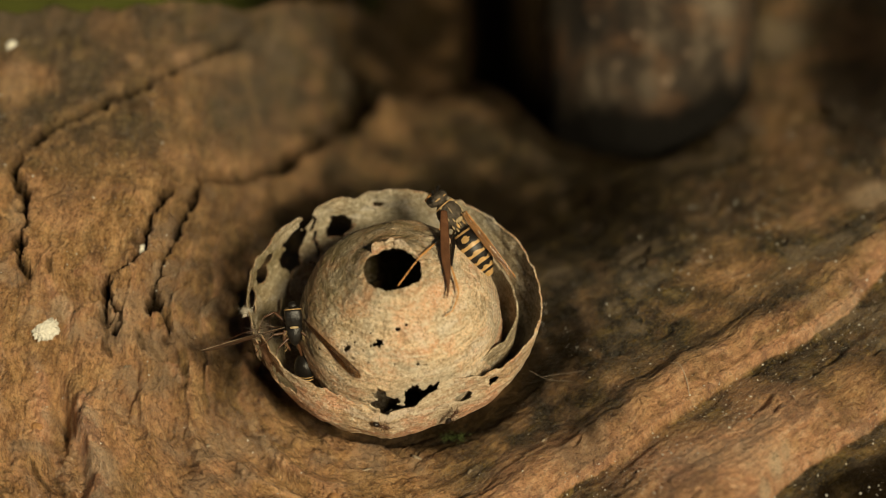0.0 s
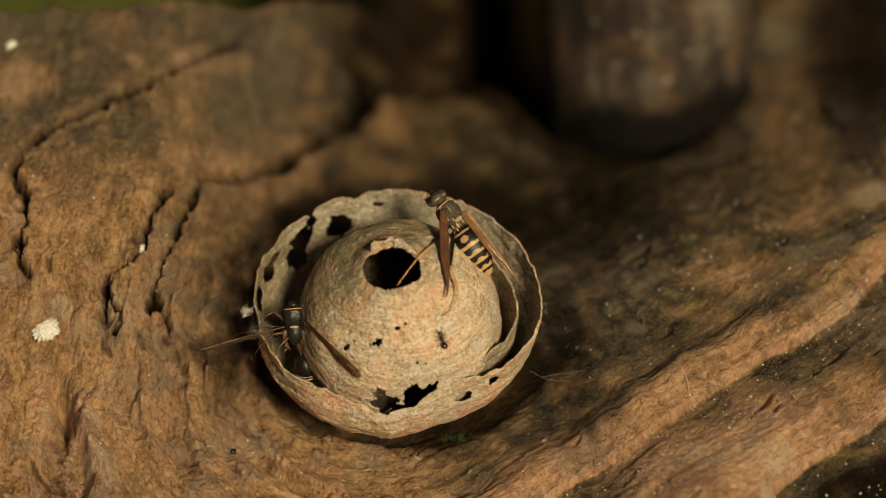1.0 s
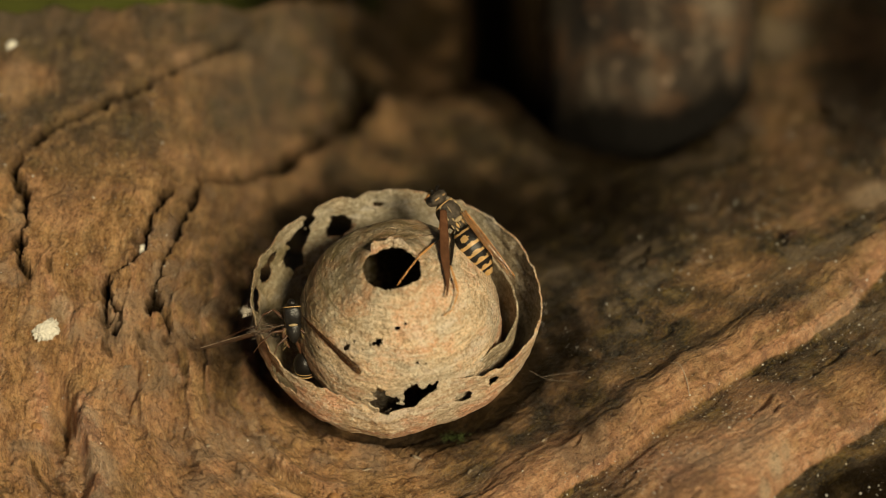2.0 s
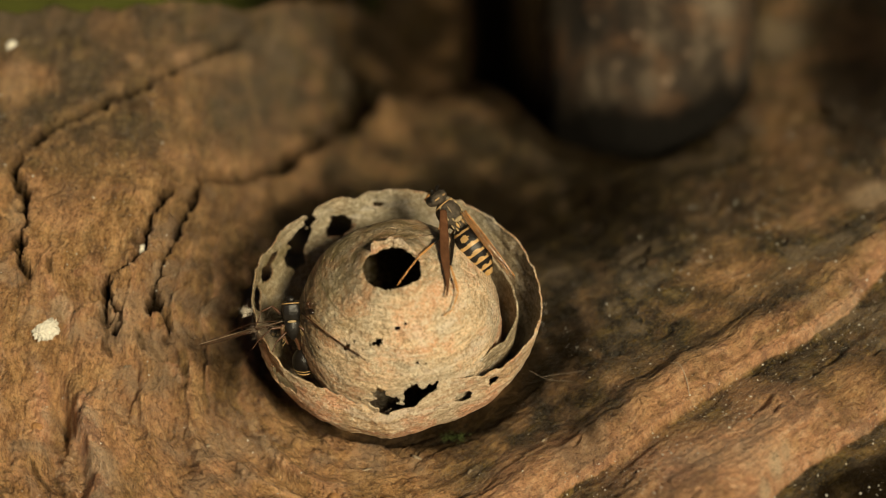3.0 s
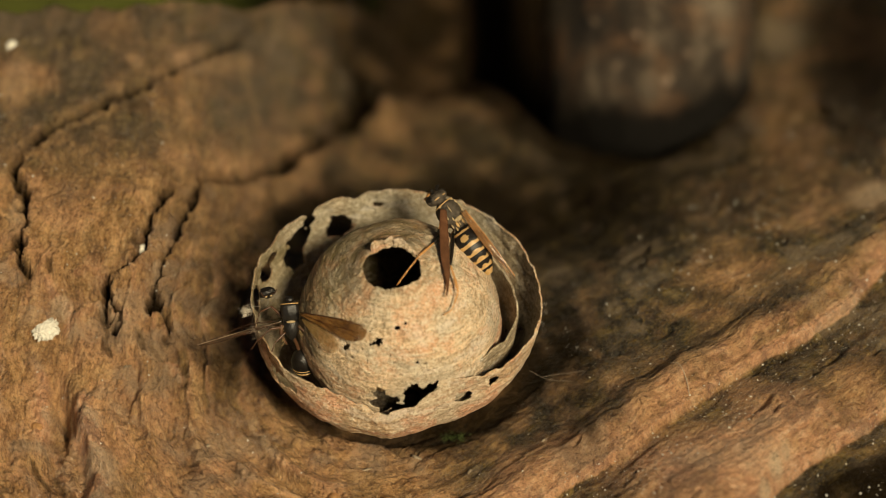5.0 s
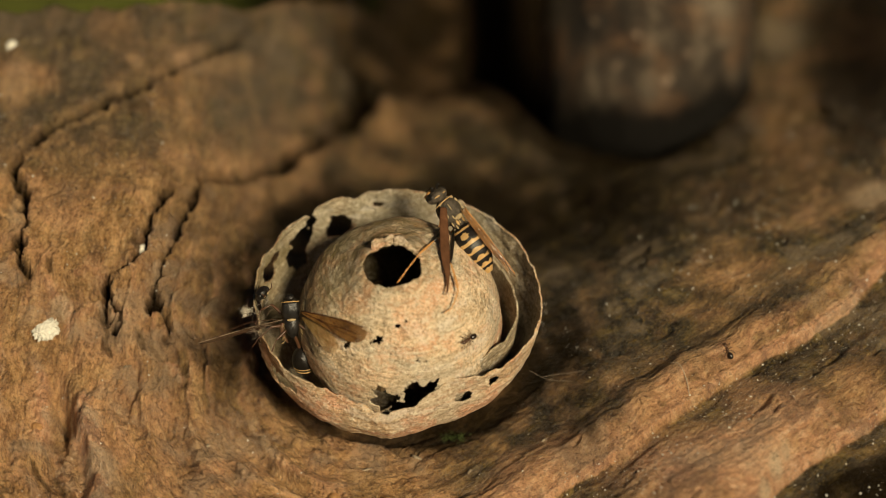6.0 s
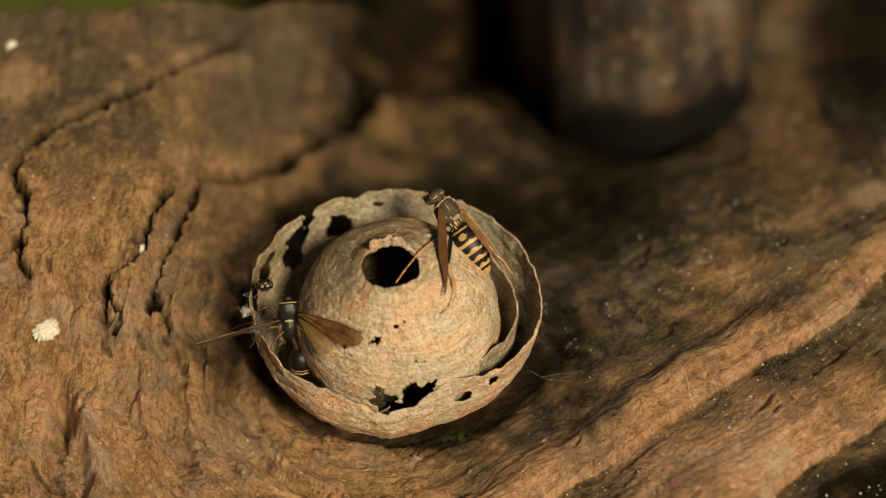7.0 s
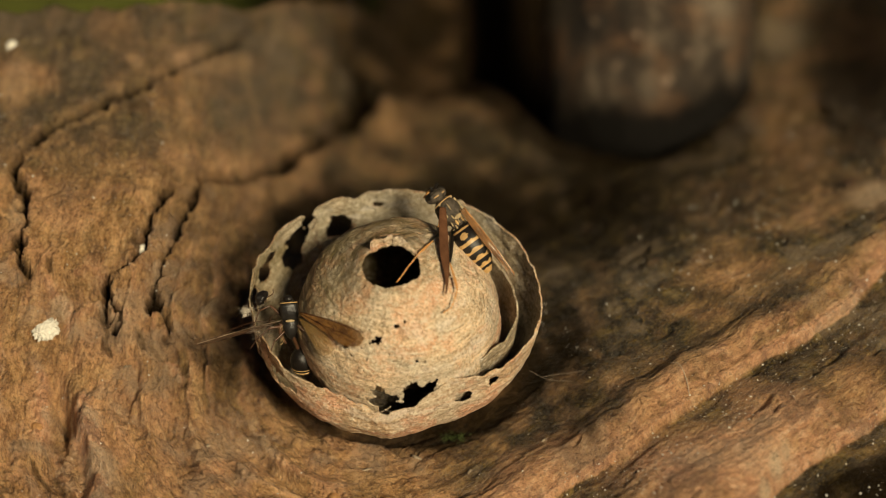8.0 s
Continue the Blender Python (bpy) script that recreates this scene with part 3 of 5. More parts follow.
def outer_keep(t, v):
    v = v * rim_line(t)
    k = v < 2
    wob = 0.3 * fbm(t / 3.0, v * 30, 3, 37)
    for tc, vc, tw, vw in OUTER_HOLES:
        k &= np.hypot(ang(t, tc) / tw, (v - vc) / vw) + wob > 1
    return k


def in_flap(t, v):
    """The loose strip of the rim that the ants tug at."""
    return (np.abs(ang(t, 160)) < 33 + 3 * fbm(v * 20, v * 0, 3, 43)) & (v > 0.7 + 0.03 * fbm(t / 5, t * 0, 3, 45))


BALL_HOLES = (  # angle, fall from the pole, half width, star points' depth
    (234.6, 0.865, 0.03, 0.2), (233.6, 0.9, 0.03, 0.2), (258.5, 0.725, 0.036, 0.15), (254, 0.745, 0.02, 0), (251.5, 0.765, 0.014, 0), (275, 0.582, 0.018, 0), (277, 0.58, 0.012, 0), (286, 0.956, 0.02, 0.2),
    (284.6, 0.556, 0.014, 0), (263.5, 1.42, 0.16, 0.18), (271, 1.53, 0.13, 0.15), (283, 1.39, 0.17, 0.16), (290.5, 1.29, 0.06, 0.2), (280, 1.22, 0.045, 0.2), (240, 0.95, 0.012, 0), (249, 0.64, 0.01, 0), (291, 0.98, 0.01, 0),
    (252, 0.93, 0.01, 0), (267.6, 0.853, 0.01, 0), (214.8, 1.1, 0.018, 0.2), (246, 0.833, 0.009, 0), (270, 0.928, 0.011, 0), (237.8, 0.79, 0.012, 0), (243, 0.88, 0.008, 0), (297, 0.7, 0.008, 0))


def hole_edge(t):
    """Fall from the pole at which the entrance of the inner envelope is torn off."""
    a = np.radians(t)
    return 0.245 + 0.018 * np.cos(a) + 0.027 * np.cos(2 * a) + 0.012 * fbm(t / 24, t * 0, 3, 53, 0.55) + 0.006 * vnoise(t / 5, t * 0, 54)


def build_nest():
    nest = new("wasp_nest")
    tagged(nest, "round papery wasp nest with torn outer envelope and open top", "wasp nest")
    ob = part("outer_envelope", shell_mesh("outer_envelope", 840, 180, outer_shape, lambda t, v: outer_keep(t, v) & ~in_flap(t, v), PAPER_PINK), nest, "torn pinkish-tan outer paper envelope with holes")
    thicken(ob, 0.28, PAPER_GREY)
    flap = part("loose_flap", shell_mesh("loose_flap", 840, 180, outer_shape, lambda t, v: outer_keep(t, v) & in_flap(t, v), PAPER_PINK), nest, "loose perforated grey strip of the envelope rim")
    thicken(flap, 0.28, PAPER_GREY)
    for torn in (ob, flap):     # darker olive left side of the rim
        olive_tone = torn.data.attributes.new("olive_tone", "FLOAT", "POINT")
        olive_tone.data.foreach_set("value", [0.75 * float(smooth(-15, -21, v.co.x / MM + 5 * noise.fractal(v.co * 190, 1, 2, 4))) for v in torn.data.vertices])
    tilt = Matrix.Rotation(radians(12), 3, "X") @ Matrix.Rotation(radians(-4), 3, "Y")
    T = np.array(tilt)

    def on_ball(r, al, t):
        a = np.radians(t)
        p = np.stack([r * np.sin(al) * np.cos(a), r * np.sin(al) * np.sin(a), r * np.cos(al)], -1) @ T.T
        return p[..., 0] + BALL.x, p[..., 1] + BALL.y, p[..., 2] + BALL.z

    def fall(t, v):
        return hole_edge(t) + (math.pi - hole_edge(t)) * (1 - v)

    def ball_shape(t, v):
        al = fall(t, v)
        r = BALL_R + (0.95 + 0.3 * vnoise(t / 40, t * 0, 46)) * np.exp(-((al - 0.25) / 0.14) ** 2) - 0.4 * np.exp(-((al - 0.62) / 0.2) ** 2)
        # thin layers laid down as overlapping scallops
        lay = al * 8.2 + 0.9 * fbm(t / 26, al * 2.2, 3, 49) + 0.18 * np.abs(np.sin(np.radians(t * 4.5) + 2 * np.floor(al * 8.2)))
        fr = lay - np.floor(lay)
        r = r + (0.05 + 0.06 * vnoise(t / 22, al * 3, 52)) * (smooth(0, 0.12, fr) - fr)
        r = r + 0.22 * fbm(t / 18, al * 4, 3, 47) + 0.045 * fbm(t / 5, al * 9, 4, 50, 0.6)
        return on_ball(r, al, t)

    def ball_keep(t, v):
        al = fall(t, v)
        k = al > 0
        wob = 0.25 * fbm(t / 2.5, al * 22, 3, 55)
        for tc, ac, w, star in BALL_HOLES:
            dx, dy = ang(t, tc) * np.sin(al) / 57.3, al - ac
            reach = w * (1 + star * np.cos(5 * np.arctan2(dy, dx) + 7 * ac) + 0.6 * star * np.cos(3 * np.arctan2(dy, dx) + tc))
            k &= np.hypot(dx, dy) / reach + wob > 1
        return k

    def lip_shape(t, v):
        tall = 1.75 * smooth(134, 127, t) * smooth(28, 78, t) + 0.35 * fbm(t / 7, t * 0, 3, 58) * smooth(134, 120, t) * smooth(28, 50, t)
        return on_ball(BALL_R + 0.75 + np.clip(tall, 0.05, 3) * v, hole_edge(t) + 0.01 + 0.02 * v + 0.006 * fbm(t / 8, v * 2, 2, 60), t)

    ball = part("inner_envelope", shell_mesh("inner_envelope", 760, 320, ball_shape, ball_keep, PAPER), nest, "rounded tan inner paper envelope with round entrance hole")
    thicken(ball, 0.25, PAPER_SHADED)
    lip = part("torn_lip", shell_mesh("torn_lip", 90, 14, lip_shape, lambda t, v: v < 2, PAPER_PINK, 28, 134), ball, "pale scrap of paper standing up at the entrance")
    thicken(lip, 0.2)
    # damp olive crown and flank, with that side's shade put into the colour
    olive_tone = ball.data.attributes.new("olive_tone", "FLOAT", "POINT")
    olive_tone.data.foreach_set("value", [float(smooth(0.0, 12.0, 0.5 * (v.co.z / MM - 14) + 0.45 * v.co.y / MM - 0.62 * (v.co.x / MM - 0.8) + 2.5 * noise.fractal(v.co * 160, 1, 2, 4))) for v in ball.data.vertices])

    def mid_shape(t, v):
        a = np.radians(t)
        r = (15 + 3.9 * np.sin(v * math.pi / 2)) - 2.4 * np.exp(-((t + 38) / 18) ** 2) + 0.2 * fbm(t / 12, v * 4, 3, 57)
        z = 2 + 14.5 * v ** 1.1 + 0.5 * fbm(t / 9, v * 0, 3, 59)
        return r * np.cos(a) + 0.8, r * np.sin(a), z

    mid = part("middle_envelope", shell_mesh("middle_envelope", 220, 50, mid_shape, lambda t, v: v < 2, PAPER_GREY, -38, 70), nest, "thin inner paper layer")
    thicken(mid, 0.3)
    # brood comb added unseen inside, to keep the entrance dark
    added_comb_mat = plain("added_comb_paper", (0.2, 0.13, 0.07), 0.95, 0.1, 0.5)
    for row in range(-4, 5):
        for col in range(-4, 5):
            x, y = (col + 0.5 * (row % 2)) * 3.0, row * 2.6
            if math.hypot(x, y - 2) < 9.0:
                ring = [(x + 1.62 * math.cos(a), y + 1.62 * math.sin(a)) for a in (math.pi / 6 + k * math.pi / 3 for k in range(6))]
                verts = [((BALL.x + px) * MM, (BALL.y + py) * MM, h * MM) for h in (4.5, 14.5 - 0.03 * (x * x + y * y)) for px, py in ring]
                faces = [(k, (k + 1) % 6, 6 + (k + 1) % 6, 6 + k) for k in range(6)] + [tuple(range(5, -1, -1))]
                cell = part("added_comb_cell", mesh("added_comb_cell", verts, faces, added_comb_mat, False), nest)
                thicken(cell, 0.15)
    return nest, ball, flap


# ---- wasps ----
def tube_mesh(name, pts, radii, mat, sides=10):
    """A tapering tube through points (mm)."""
    pts = [Vector(p) for p in pts]
    if isinstance(radii, (int, float)):
        radii = [radii] * len(pts)
    verts, faces = [], []
    side = None
    for k, p in enumerate(pts):
        way = (pts[min(k + 1, len(pts) - 1)] - pts[max(k - 1, 0)]).normalized()
        if side is None:
            side = way.orthogonal().normalized()
        side = (side - way * side.dot(way)).normalized()
        up = way.cross(side)
        for i in range(sides):
            a = 2 * math.pi * i / sides
            verts.append((p + (side * math.cos(a) + up * math.sin(a)) * radii[k]) * MM)
    for k in range(len(pts) - 1):
        for i in range(sides):
            faces.append((k * sides + i, k * sides + (i + 1) % sides, (k + 1) * sides + (i + 1) % sides, (k + 1) * sides + i))
    faces.append(tuple(reversed(range(sides))))
    faces.append(tuple(range((len(pts) - 1) * sides, len(pts) * sides)))
    return mesh(name, verts, faces, mat)


def curve_points(pts, n=6):
    """Catmull-Rom through the points."""
    p = [Vector(q) for q in pts]
    p = [p[0] * 2 - p[1]] + p + [p[-1] * 2 - p[-2]]
    out = []
    for i in range(1, len(p) - 2):
        for k in range(n):
            t = k / n
            out.append(0.5 * (2 * p[i] + (p[i + 1] - p[i - 1]) * t + (2 * p[i - 1] - 5 * p[i] + 4 * p[i + 1] - p[i + 2]) * t * t
                              + (3 * p[i] - p[i - 1] - 3 * p[i + 1] + p[i + 2]) * t ** 3))
    return out + [p[-2]]


def lump_mesh(name, size, mat, centre=(0, 0, 0), rough=0.04, freq=1.4, sub=4, shape=None):
    """An uneven ellipsoid; shape(v) may reshape each point of the unit ball."""
    bm = bmesh.new()
    bmesh.ops.create_icosphere(bm, subdivisions=sub, radius=1)
    for v in bm.verts:
        k = 1 + rough * noise.fractal(v.co * freq + Vector(centre), 1, 2, 4)
        c = shape(v.co) if shape else v.co
        v.co = (Vector((c.x * size[0], c.y * size[1], c.z * size[2])) * k + Vector(centre)) * MM
    for f in bm.faces:
        f.smooth = True
    me = bpy.data.meshes.new(name)
    bm.to_mesh(me)
    bm.free()
    me.materials.append(mat)
    return me


def body_mesh(name, x0, x1, radius, band, mats, bend=0.0, nx=28, nt=48):
    """A ring of the hind body from x0 to x1; band(x, angle) picks the second material."""
    verts, faces, which = [], [], []
    for j in range(nx + 1):
        x = x0 + (x1 - x0) * j / nx
        r = radius(x)
        lip = 0.97 + 0.05 * (j / nx)
        for i in range(nt):
            a = 2 * math.pi * i / nt
            verts.append((x * MM, r * lip * math.sin(a) * MM, (0.92 * r * lip * math.cos(a) - bend * (x + 2.6) ** 2) * MM))
    for j in range(nx):
        for i in range(nt):
            faces.append((j * nt + i, (j + 1) * nt + i, (j + 1) * nt + (i + 1) % nt, j * nt + (i + 1) % nt))
            which.append(1 if band((j + 0.5) / nx, 2 * math.pi * (i + 0.5) / nt) else 0)
    faces.append(tuple(range(nt)))
    faces.append(tuple(reversed(range(nx * nt, (nx + 1) * nt))))
    which += [0, which[-1]]
    me = mesh(name, verts, faces, mats[0])
    me.materials.append(mats[1])
    me.polygons.foreach_set("material_index", which)
    return me


def wing_mesh(name, length, width, mat, fold=0.0, blade=False, n=40, m=10):
    """A wing along +x from its root, hind edge towards -y; fold rolls it lengthwise."""
    verts, faces = [], []
    for j in range(n + 1):
        u = j / n
        half = width * (0.1 + 0.9 * min(1, u / 0.72) ** 0.9) * math.sqrt(max(0.0, 1 - (max(u, 0.7) - 0.7) ** 2 / 0.0901))
        if blade:
            half = width * (0.72 + 0.28 * math.sin(min(1, u / 0.4) * 1.57)) * (1 - 0.9 * float(smooth(0.5, 1.02, u)))
        for i in range(m + 1):
            w = i / m
            y = -half * w + 0.08 * width * math.sin(u * 3.1) - 0.3 * width * max(0.0, u - 0.7) ** 2 / 0.09
            z = 0.03 * length * math.sin(u * 2.6) + fold * width * math.sin(w * 3.1) * 0.5 + 0.05 * noise.noise(Vector((u * 6, w * 4, width)))
            verts.append((u * length * MM, y * MM, z * MM))
    for j in range(n):
        for i in range(m):
            a = j * (m + 1) + i
            faces.append((a, a + m + 1, a + m + 2, a + 1))
    return mesh(name, verts, faces, mat)


def wing_material(name, deep, pale, alpha):
    n = Nodes(name, 0.14, spec=0.9)
    f = n.noise(500, 5, 0.6)
    n.colour(n.ramp(f, (0.3, deep), (0.7, pale)))
    n.bsdf.inputs["Alpha"].default_value = alpha
    n.bump(n.noise(900, 3, 0.6), 0.7, 0.0002)
    return n.mat


WING = wing_material("amber_wing", (0.09, 0.036, 0.01), (0.36, 0.17, 0.045), 0.62)
CLEAR_WING = wing_material("clear_wing", (0.1, 0.04, 0.014), (0.36, 0.18, 0.07), 0.55)
HIND_WING = wing_material("yellow_hind_wing", (0.2, 0.1, 0.02), (0.5, 0.3, 0.09), 0.24)
DRY_WING = wing_material("dry_wing", (0.05, 0.028, 0.016), (0.14, 0.08, 0.045), 0.62)
AMBER = plain("amber_vein", (0.55, 0.27, 0.1), 0.2, 0.7)
VEIN = plain("wing_vein", (0.06, 0.022, 0.009), 0.3)
WING_EDGE = plain("folded_wing", (0.14, 0.062, 0.03), 0.25, vary=0.45, scale=700)
YELLOW = plain("yellow_chitin", (0.6, 0.37, 0.15), 0.32, vary=0.4)
ORANGE = plain("orange_chitin", (0.68, 0.33, 0.11), 0.38, vary=0.35)
GREY_CHITIN = plain("dusty_black_chitin", (0.11, 0.085, 0.06), 0.6, 0.4, vary=0.95, scale=1500, bump=2.5)
DULL_CHITIN = plain("dull_black_chitin", (0.02, 0.017, 0.015), 0.36, 0.5, vary=0.8, scale=1200, bump=0.8)
RED_CHITIN = plain("red_brown_chitin", (0.1, 0.045, 0.022), 0.4)
CREAM = plain("cream_chitin", (0.5, 0.37, 0.2), 0.5, 0.4, 0.6, 1500)


def frame_of(centre, ahead, dorsal):
    """Pose with x along ahead and z near dorsal, at centre (mm)."""
    x = Vector(ahead).normalized()
    z = Vector(dorsal)
    z = (z - x * z.dot(x)).normalized()
    y = z.cross(x)
    m = Matrix((x, y, z)).transposed().to_4x4()
    m.translation = Vector(centre) * MM
    return m


def abdomen_radius(x):
    u = (-2.7 - x) / 9.2
    return 0.35 + 2.45 * math.sin(math.pi * min(1, max(0, u)) ** 0.72) ** 0.85 if u < 0.97 else 0.42


def add_wing(wasp, root, tip, face, width, name, mat, fold, veins=True, sign=1, blade=False, tint=None):
    """A wing from root to tip (mm, in the wasp's space), its flat towards face; sign turns the hind edge."""
    root, tip = Vector(root), Vector(tip)
    m = frame_of(root, tip - root, face)
    if sign < 0:
        m = m @ Matrix.Rotation(math.pi, 4, "X")
    length = (tip - root).length
    wing = part(name, wing_mesh(name, length, width, mat, fold, blade), wasp, "amber translucent wing with brown veins", m)
    thicken(wing, 0.04)
    if veins:
        for a, b, c, r in (((0, 0, 0.05), (0.5, 0.05, 0.09), (0.97, -0.1, 0.04), 0.1), ((0.02, -0.06, 0.05), (0.45, -0.3, 0.1), (0.8, -0.42, 0.1), 0.06),
                           ((0.3, -0.18, 0.1), (0.5, -0.55, 0.1), (0.62, -0.85, 0.08), 0.05), ((0.55, -0.1, 0.1), (0.68, -0.35, 0.1), (0.9, -0.5, 0.07), 0.05), ((0.1, -0.1, 0.1), (0.5, -0.42, 0.1), (0.9, -0.72, 0.07), 0.045), ((0.45, -0.08, 0.1), (0.55, -0.25, 0.1), (0.58, -0.5, 0.07), 0.045)):
            line = [(p[0] * length, p[1] * width, 0.03 * length * math.sin(p[0] * 2.6) + 0.08) for p in (a, b, c)]
            part("vein", tube_mesh("vein", curve_points(line), r, tint or VEIN, 6), wing)
    return wing


def add_leg(wasp, pts, inv, thick=0.27, tints=None):
    """A leg in pieces from world points (mm): a swollen thigh, a shin that narrows at the knee, and a jointed foot."""
    tints = tints or (BLACK_CHITIN, ORANGE, ORANGE)
    names = ("thigh", "shin", "foot")
    local = [inv @ (Vector(p) * MM) / MM for p in pts]

    def limb(k, name, owner):
        a, b = local[k], local[k + 1]
        line = curve_points([a, (a + b) / 2 + Vector((0, 0, 0.12 if k else 0)), b], 5)
        r = thick * (1.0, 0.62, 0.36)[min(k, 2)]
        if k < 2:
            radii = [r * (0.55 + 0.55 * math.sin(math.pi * (0.12 + 0.8 * i / 10) ** (0.8 if k == 0 else 1.5))) for i in range(11)]
        else:
            radii = [r * (0.75 + 0.4 * (i % 3 == 2)) for i in range(11)]
        return part(name, tube_mesh(name, line, radii, tints[min(k, 2)], 8), owner)

    leg = limb(0, "leg", wasp)
    for k in range(1, len(local) - 1):
        limb(k, names[min(k, 2)], leg)
    return leg


def wasp_trunk(wasp, mats, bend=0.02):
    """Thorax with its bands and the ringed abdomen, along x."""
    thorax = part("thorax", lump_mesh("thorax", (2.55, 2.05, 1.95), GREY_CHITIN, (0, 0, 0), 0.07, 2.0, 4, lambda v: Vector((v.x, v.y * (1 - 0.18 * v.x * v.x), v.z))), wasp, "dusty black hairy thorax")
    part("collar", tube_mesh("collar", [Vector((1.55 + 0.35 * math.cos(a), 1.72 * math.sin(a), 1.62 * math.cos(a))) for a in np.linspace(-1.5, 1.5, 17)], 0.1, YELLOW, 8), thorax, "thin yellow collar band")
    part("scutellum", lump_mesh("scutellum", (0.36, 0.9, 0.25), CREAM, (-1.5, 0, 1.6), 0.12, 3, 3), thorax, "pale yellow plate")
    for s in (-1, 1):
        part("thorax_mark", lump_mesh("thorax_mark", (0.5, 0.22, 0.2), YELLOW, (-2.2, 0.62 * s, 1.15), 0.15, 2, 3), thorax, "pale yellow mark")
    part("propodeum", lump_mesh("propodeum", (0.9, 1.25, 1.1), GREY_CHITIN, (-2.3, 0, 0.1), 0.06, 2, 3), thorax)
    edges = (-2.7, -3.7, -6.2, -7.7, -9.1, -10.4, -11.6)
    for k in range(6):

        def band(u, a, k=k):
            off = abs(math.pi - abs(a - math.pi))
            lobes = math.exp(-(off / 0.2) ** 2) + math.exp(-((off - 0.85) / 0.2) ** 2) + math.exp(-((off - 1.65) / 0.25) ** 2)
            start = (0.66, 0.74, 0.5, 0.48, 0.46, 0.3)[k] + (0.05, 0.06, 0.26, 0.26, 0.26, 0.1)[k] * lobes + 0.05 * noise.noise(Vector((4 * a, k, 0)))
            spot = k == 1 and ((u - 0.36) / 0.21) ** 2 + ((off - 0.62) / 0.3) ** 2 < 1
            return u > start or spot

        part("abdomen_segment", body_mesh("abdomen_segment", edges[k], edges[k + 1], abdomen_radius, band, mats, bend), wasp, "black segment with wavy yellow band")
    return thorax


def build_perched_wasp():
    ahead = Vector((6.66, 13.01, 28.87)) - Vector((15.78, 4.05, 19.83))
    toward = Vector((0, -0.682, 0.731))
    m = frame_of((8.75, 9.4, 29.2), ahead, toward + Vector((0.55, 0.1, 0.2)))
    inv = m.inverted()
    wasp = new("wasp")
    wasp.matrix_basis = m
    tagged(wasp, "black and yellow striped wasp perched on the inner envelope", "wasp")
    wasp_trunk(wasp, (BLACK_CHITIN, YELLOW), bend=0.012)
    head = part("head", lump_mesh("head", (1.1, 1.85, 1.6), GREY_CHITIN, (3.1, 0, -0.5), 0.06), wasp, "black head with orange face")
    for s in (-1, 1):
        part("eye", lump_mesh("eye", (0.7, 0.55, 1.05), BLACK_CHITIN, (3.35, 1.3 * s, -0.5), 0.01, 1, 3), head)
        part("antenna", tube_mesh("antenna", curve_points([(4.1, 0.4 * s, 0.1), (4.55, 0.55 * s, 0.6), (4.6, 0.8 * s, 1.0)]), 0.26, BLACK_CHITIN, 8), head)
        part("cheek_band", tube_mesh("cheek_band", [Vector((3.0, s * 1.5 * math.sin(a), -0.4 + 1.45 * math.cos(a))) for a in np.linspace(0.25, 1.4, 9)], 0.13, YELLOW, 6), head)
    part("face", lump_mesh("face", (0.5, 0.85, 0.8), ORANGE, (4.05, 0.2, -1.25), 0.05, 2, 3), head, "orange face plate")
    part("mandible", lump_mesh("mandible", (0.35, 0.5, 0.45), ORANGE, (3.9, 0.9, -1.7), 0.05, 2, 3), head)
    for x, y, z, sx, sy in ((0.9, 1.5, 1.25, 0.45, 0.22), (1.0, -1.5, 1.2, 0.4, 0.22), (-0.4, 1.55, 1.3, 0.5, 0.2), (-0.5, -1.5, 1.3, 0.5, 0.2), (0.6, 0.55, 1.85, 0.8, 0.1), (-2.75, 0.9, 0.75, 0.5, 0.2), (-2.75, -0.9, 0.75, 0.5, 0.2), (-1.1, 0.95, 1.62, 0.42, 0.16), (-1.1, -0.95, 1.62, 0.42, 0.16),
                            (0.1, -1.75, 0.9, 0.55, 0.2), (0.1, 1.75, 0.9, 0.5, 0.2), (1.7, 1.2, 1.0, 0.3, 0.4), (1.7, -1.2, 1.0, 0.3, 0.4), (-2.0, 1.3, 0.7, 0.5, 0.16), (-2.2, 0.25, 1.28, 0.5, 0.13)):
        part("thorax_mark", lump_mesh("thorax_mark", (0.8 * sx, 0.75 * sy, 0.12), CREAM, (x, y, z), 0.35, 4, 3), wasp, "cream mark")
    local = lambda p: inv @ (Vector(p) * MM) / MM
    turn = inv.to_3x3()
    add_wing(wasp, local((8.3, 8.2, 31.1)), local((8.7, -7.2, 27.6)), turn @ Vector((0.25, -0.6, 0.75)), 1.5, "wing", WING_EDGE, 0.3, False, 1, True)
    add_wing(wasp, local((11.2, 8.6, 30.8)), local((19.4, 0.8, 23.5)), turn @ Vector((-0.15, -0.4, 0.9)), 1.15, "wing", CLEAR_WING, 0.3, True, 1, True, AMBER)
    add_wing(wasp, local((11.4, 8.4, 30.3)), local((18.7, 0.9, 23.2)), turn @ Vector((-0.1, -0.6, 0.8)), 0.65, "hind_wing", CLEAR_WING, 0.2, False, 1, True)
    add_leg(wasp, ((8.6, 8.4, 27.2), (6.3, 2.4, 29.8), (4.1, -1.6, 31.2), (2.4, -3.6, 30.2), (0.65, -5.4, 28.6)), inv, 0.32)
    add_leg(wasp, ((9.4, 7.4, 26.4), (8.9, -1.6, 29.0), (10.1, -6.0, 27.6), (9.14, -8.6, 26.4), (7.83, -9.4, 26.0)), inv, 0.3)
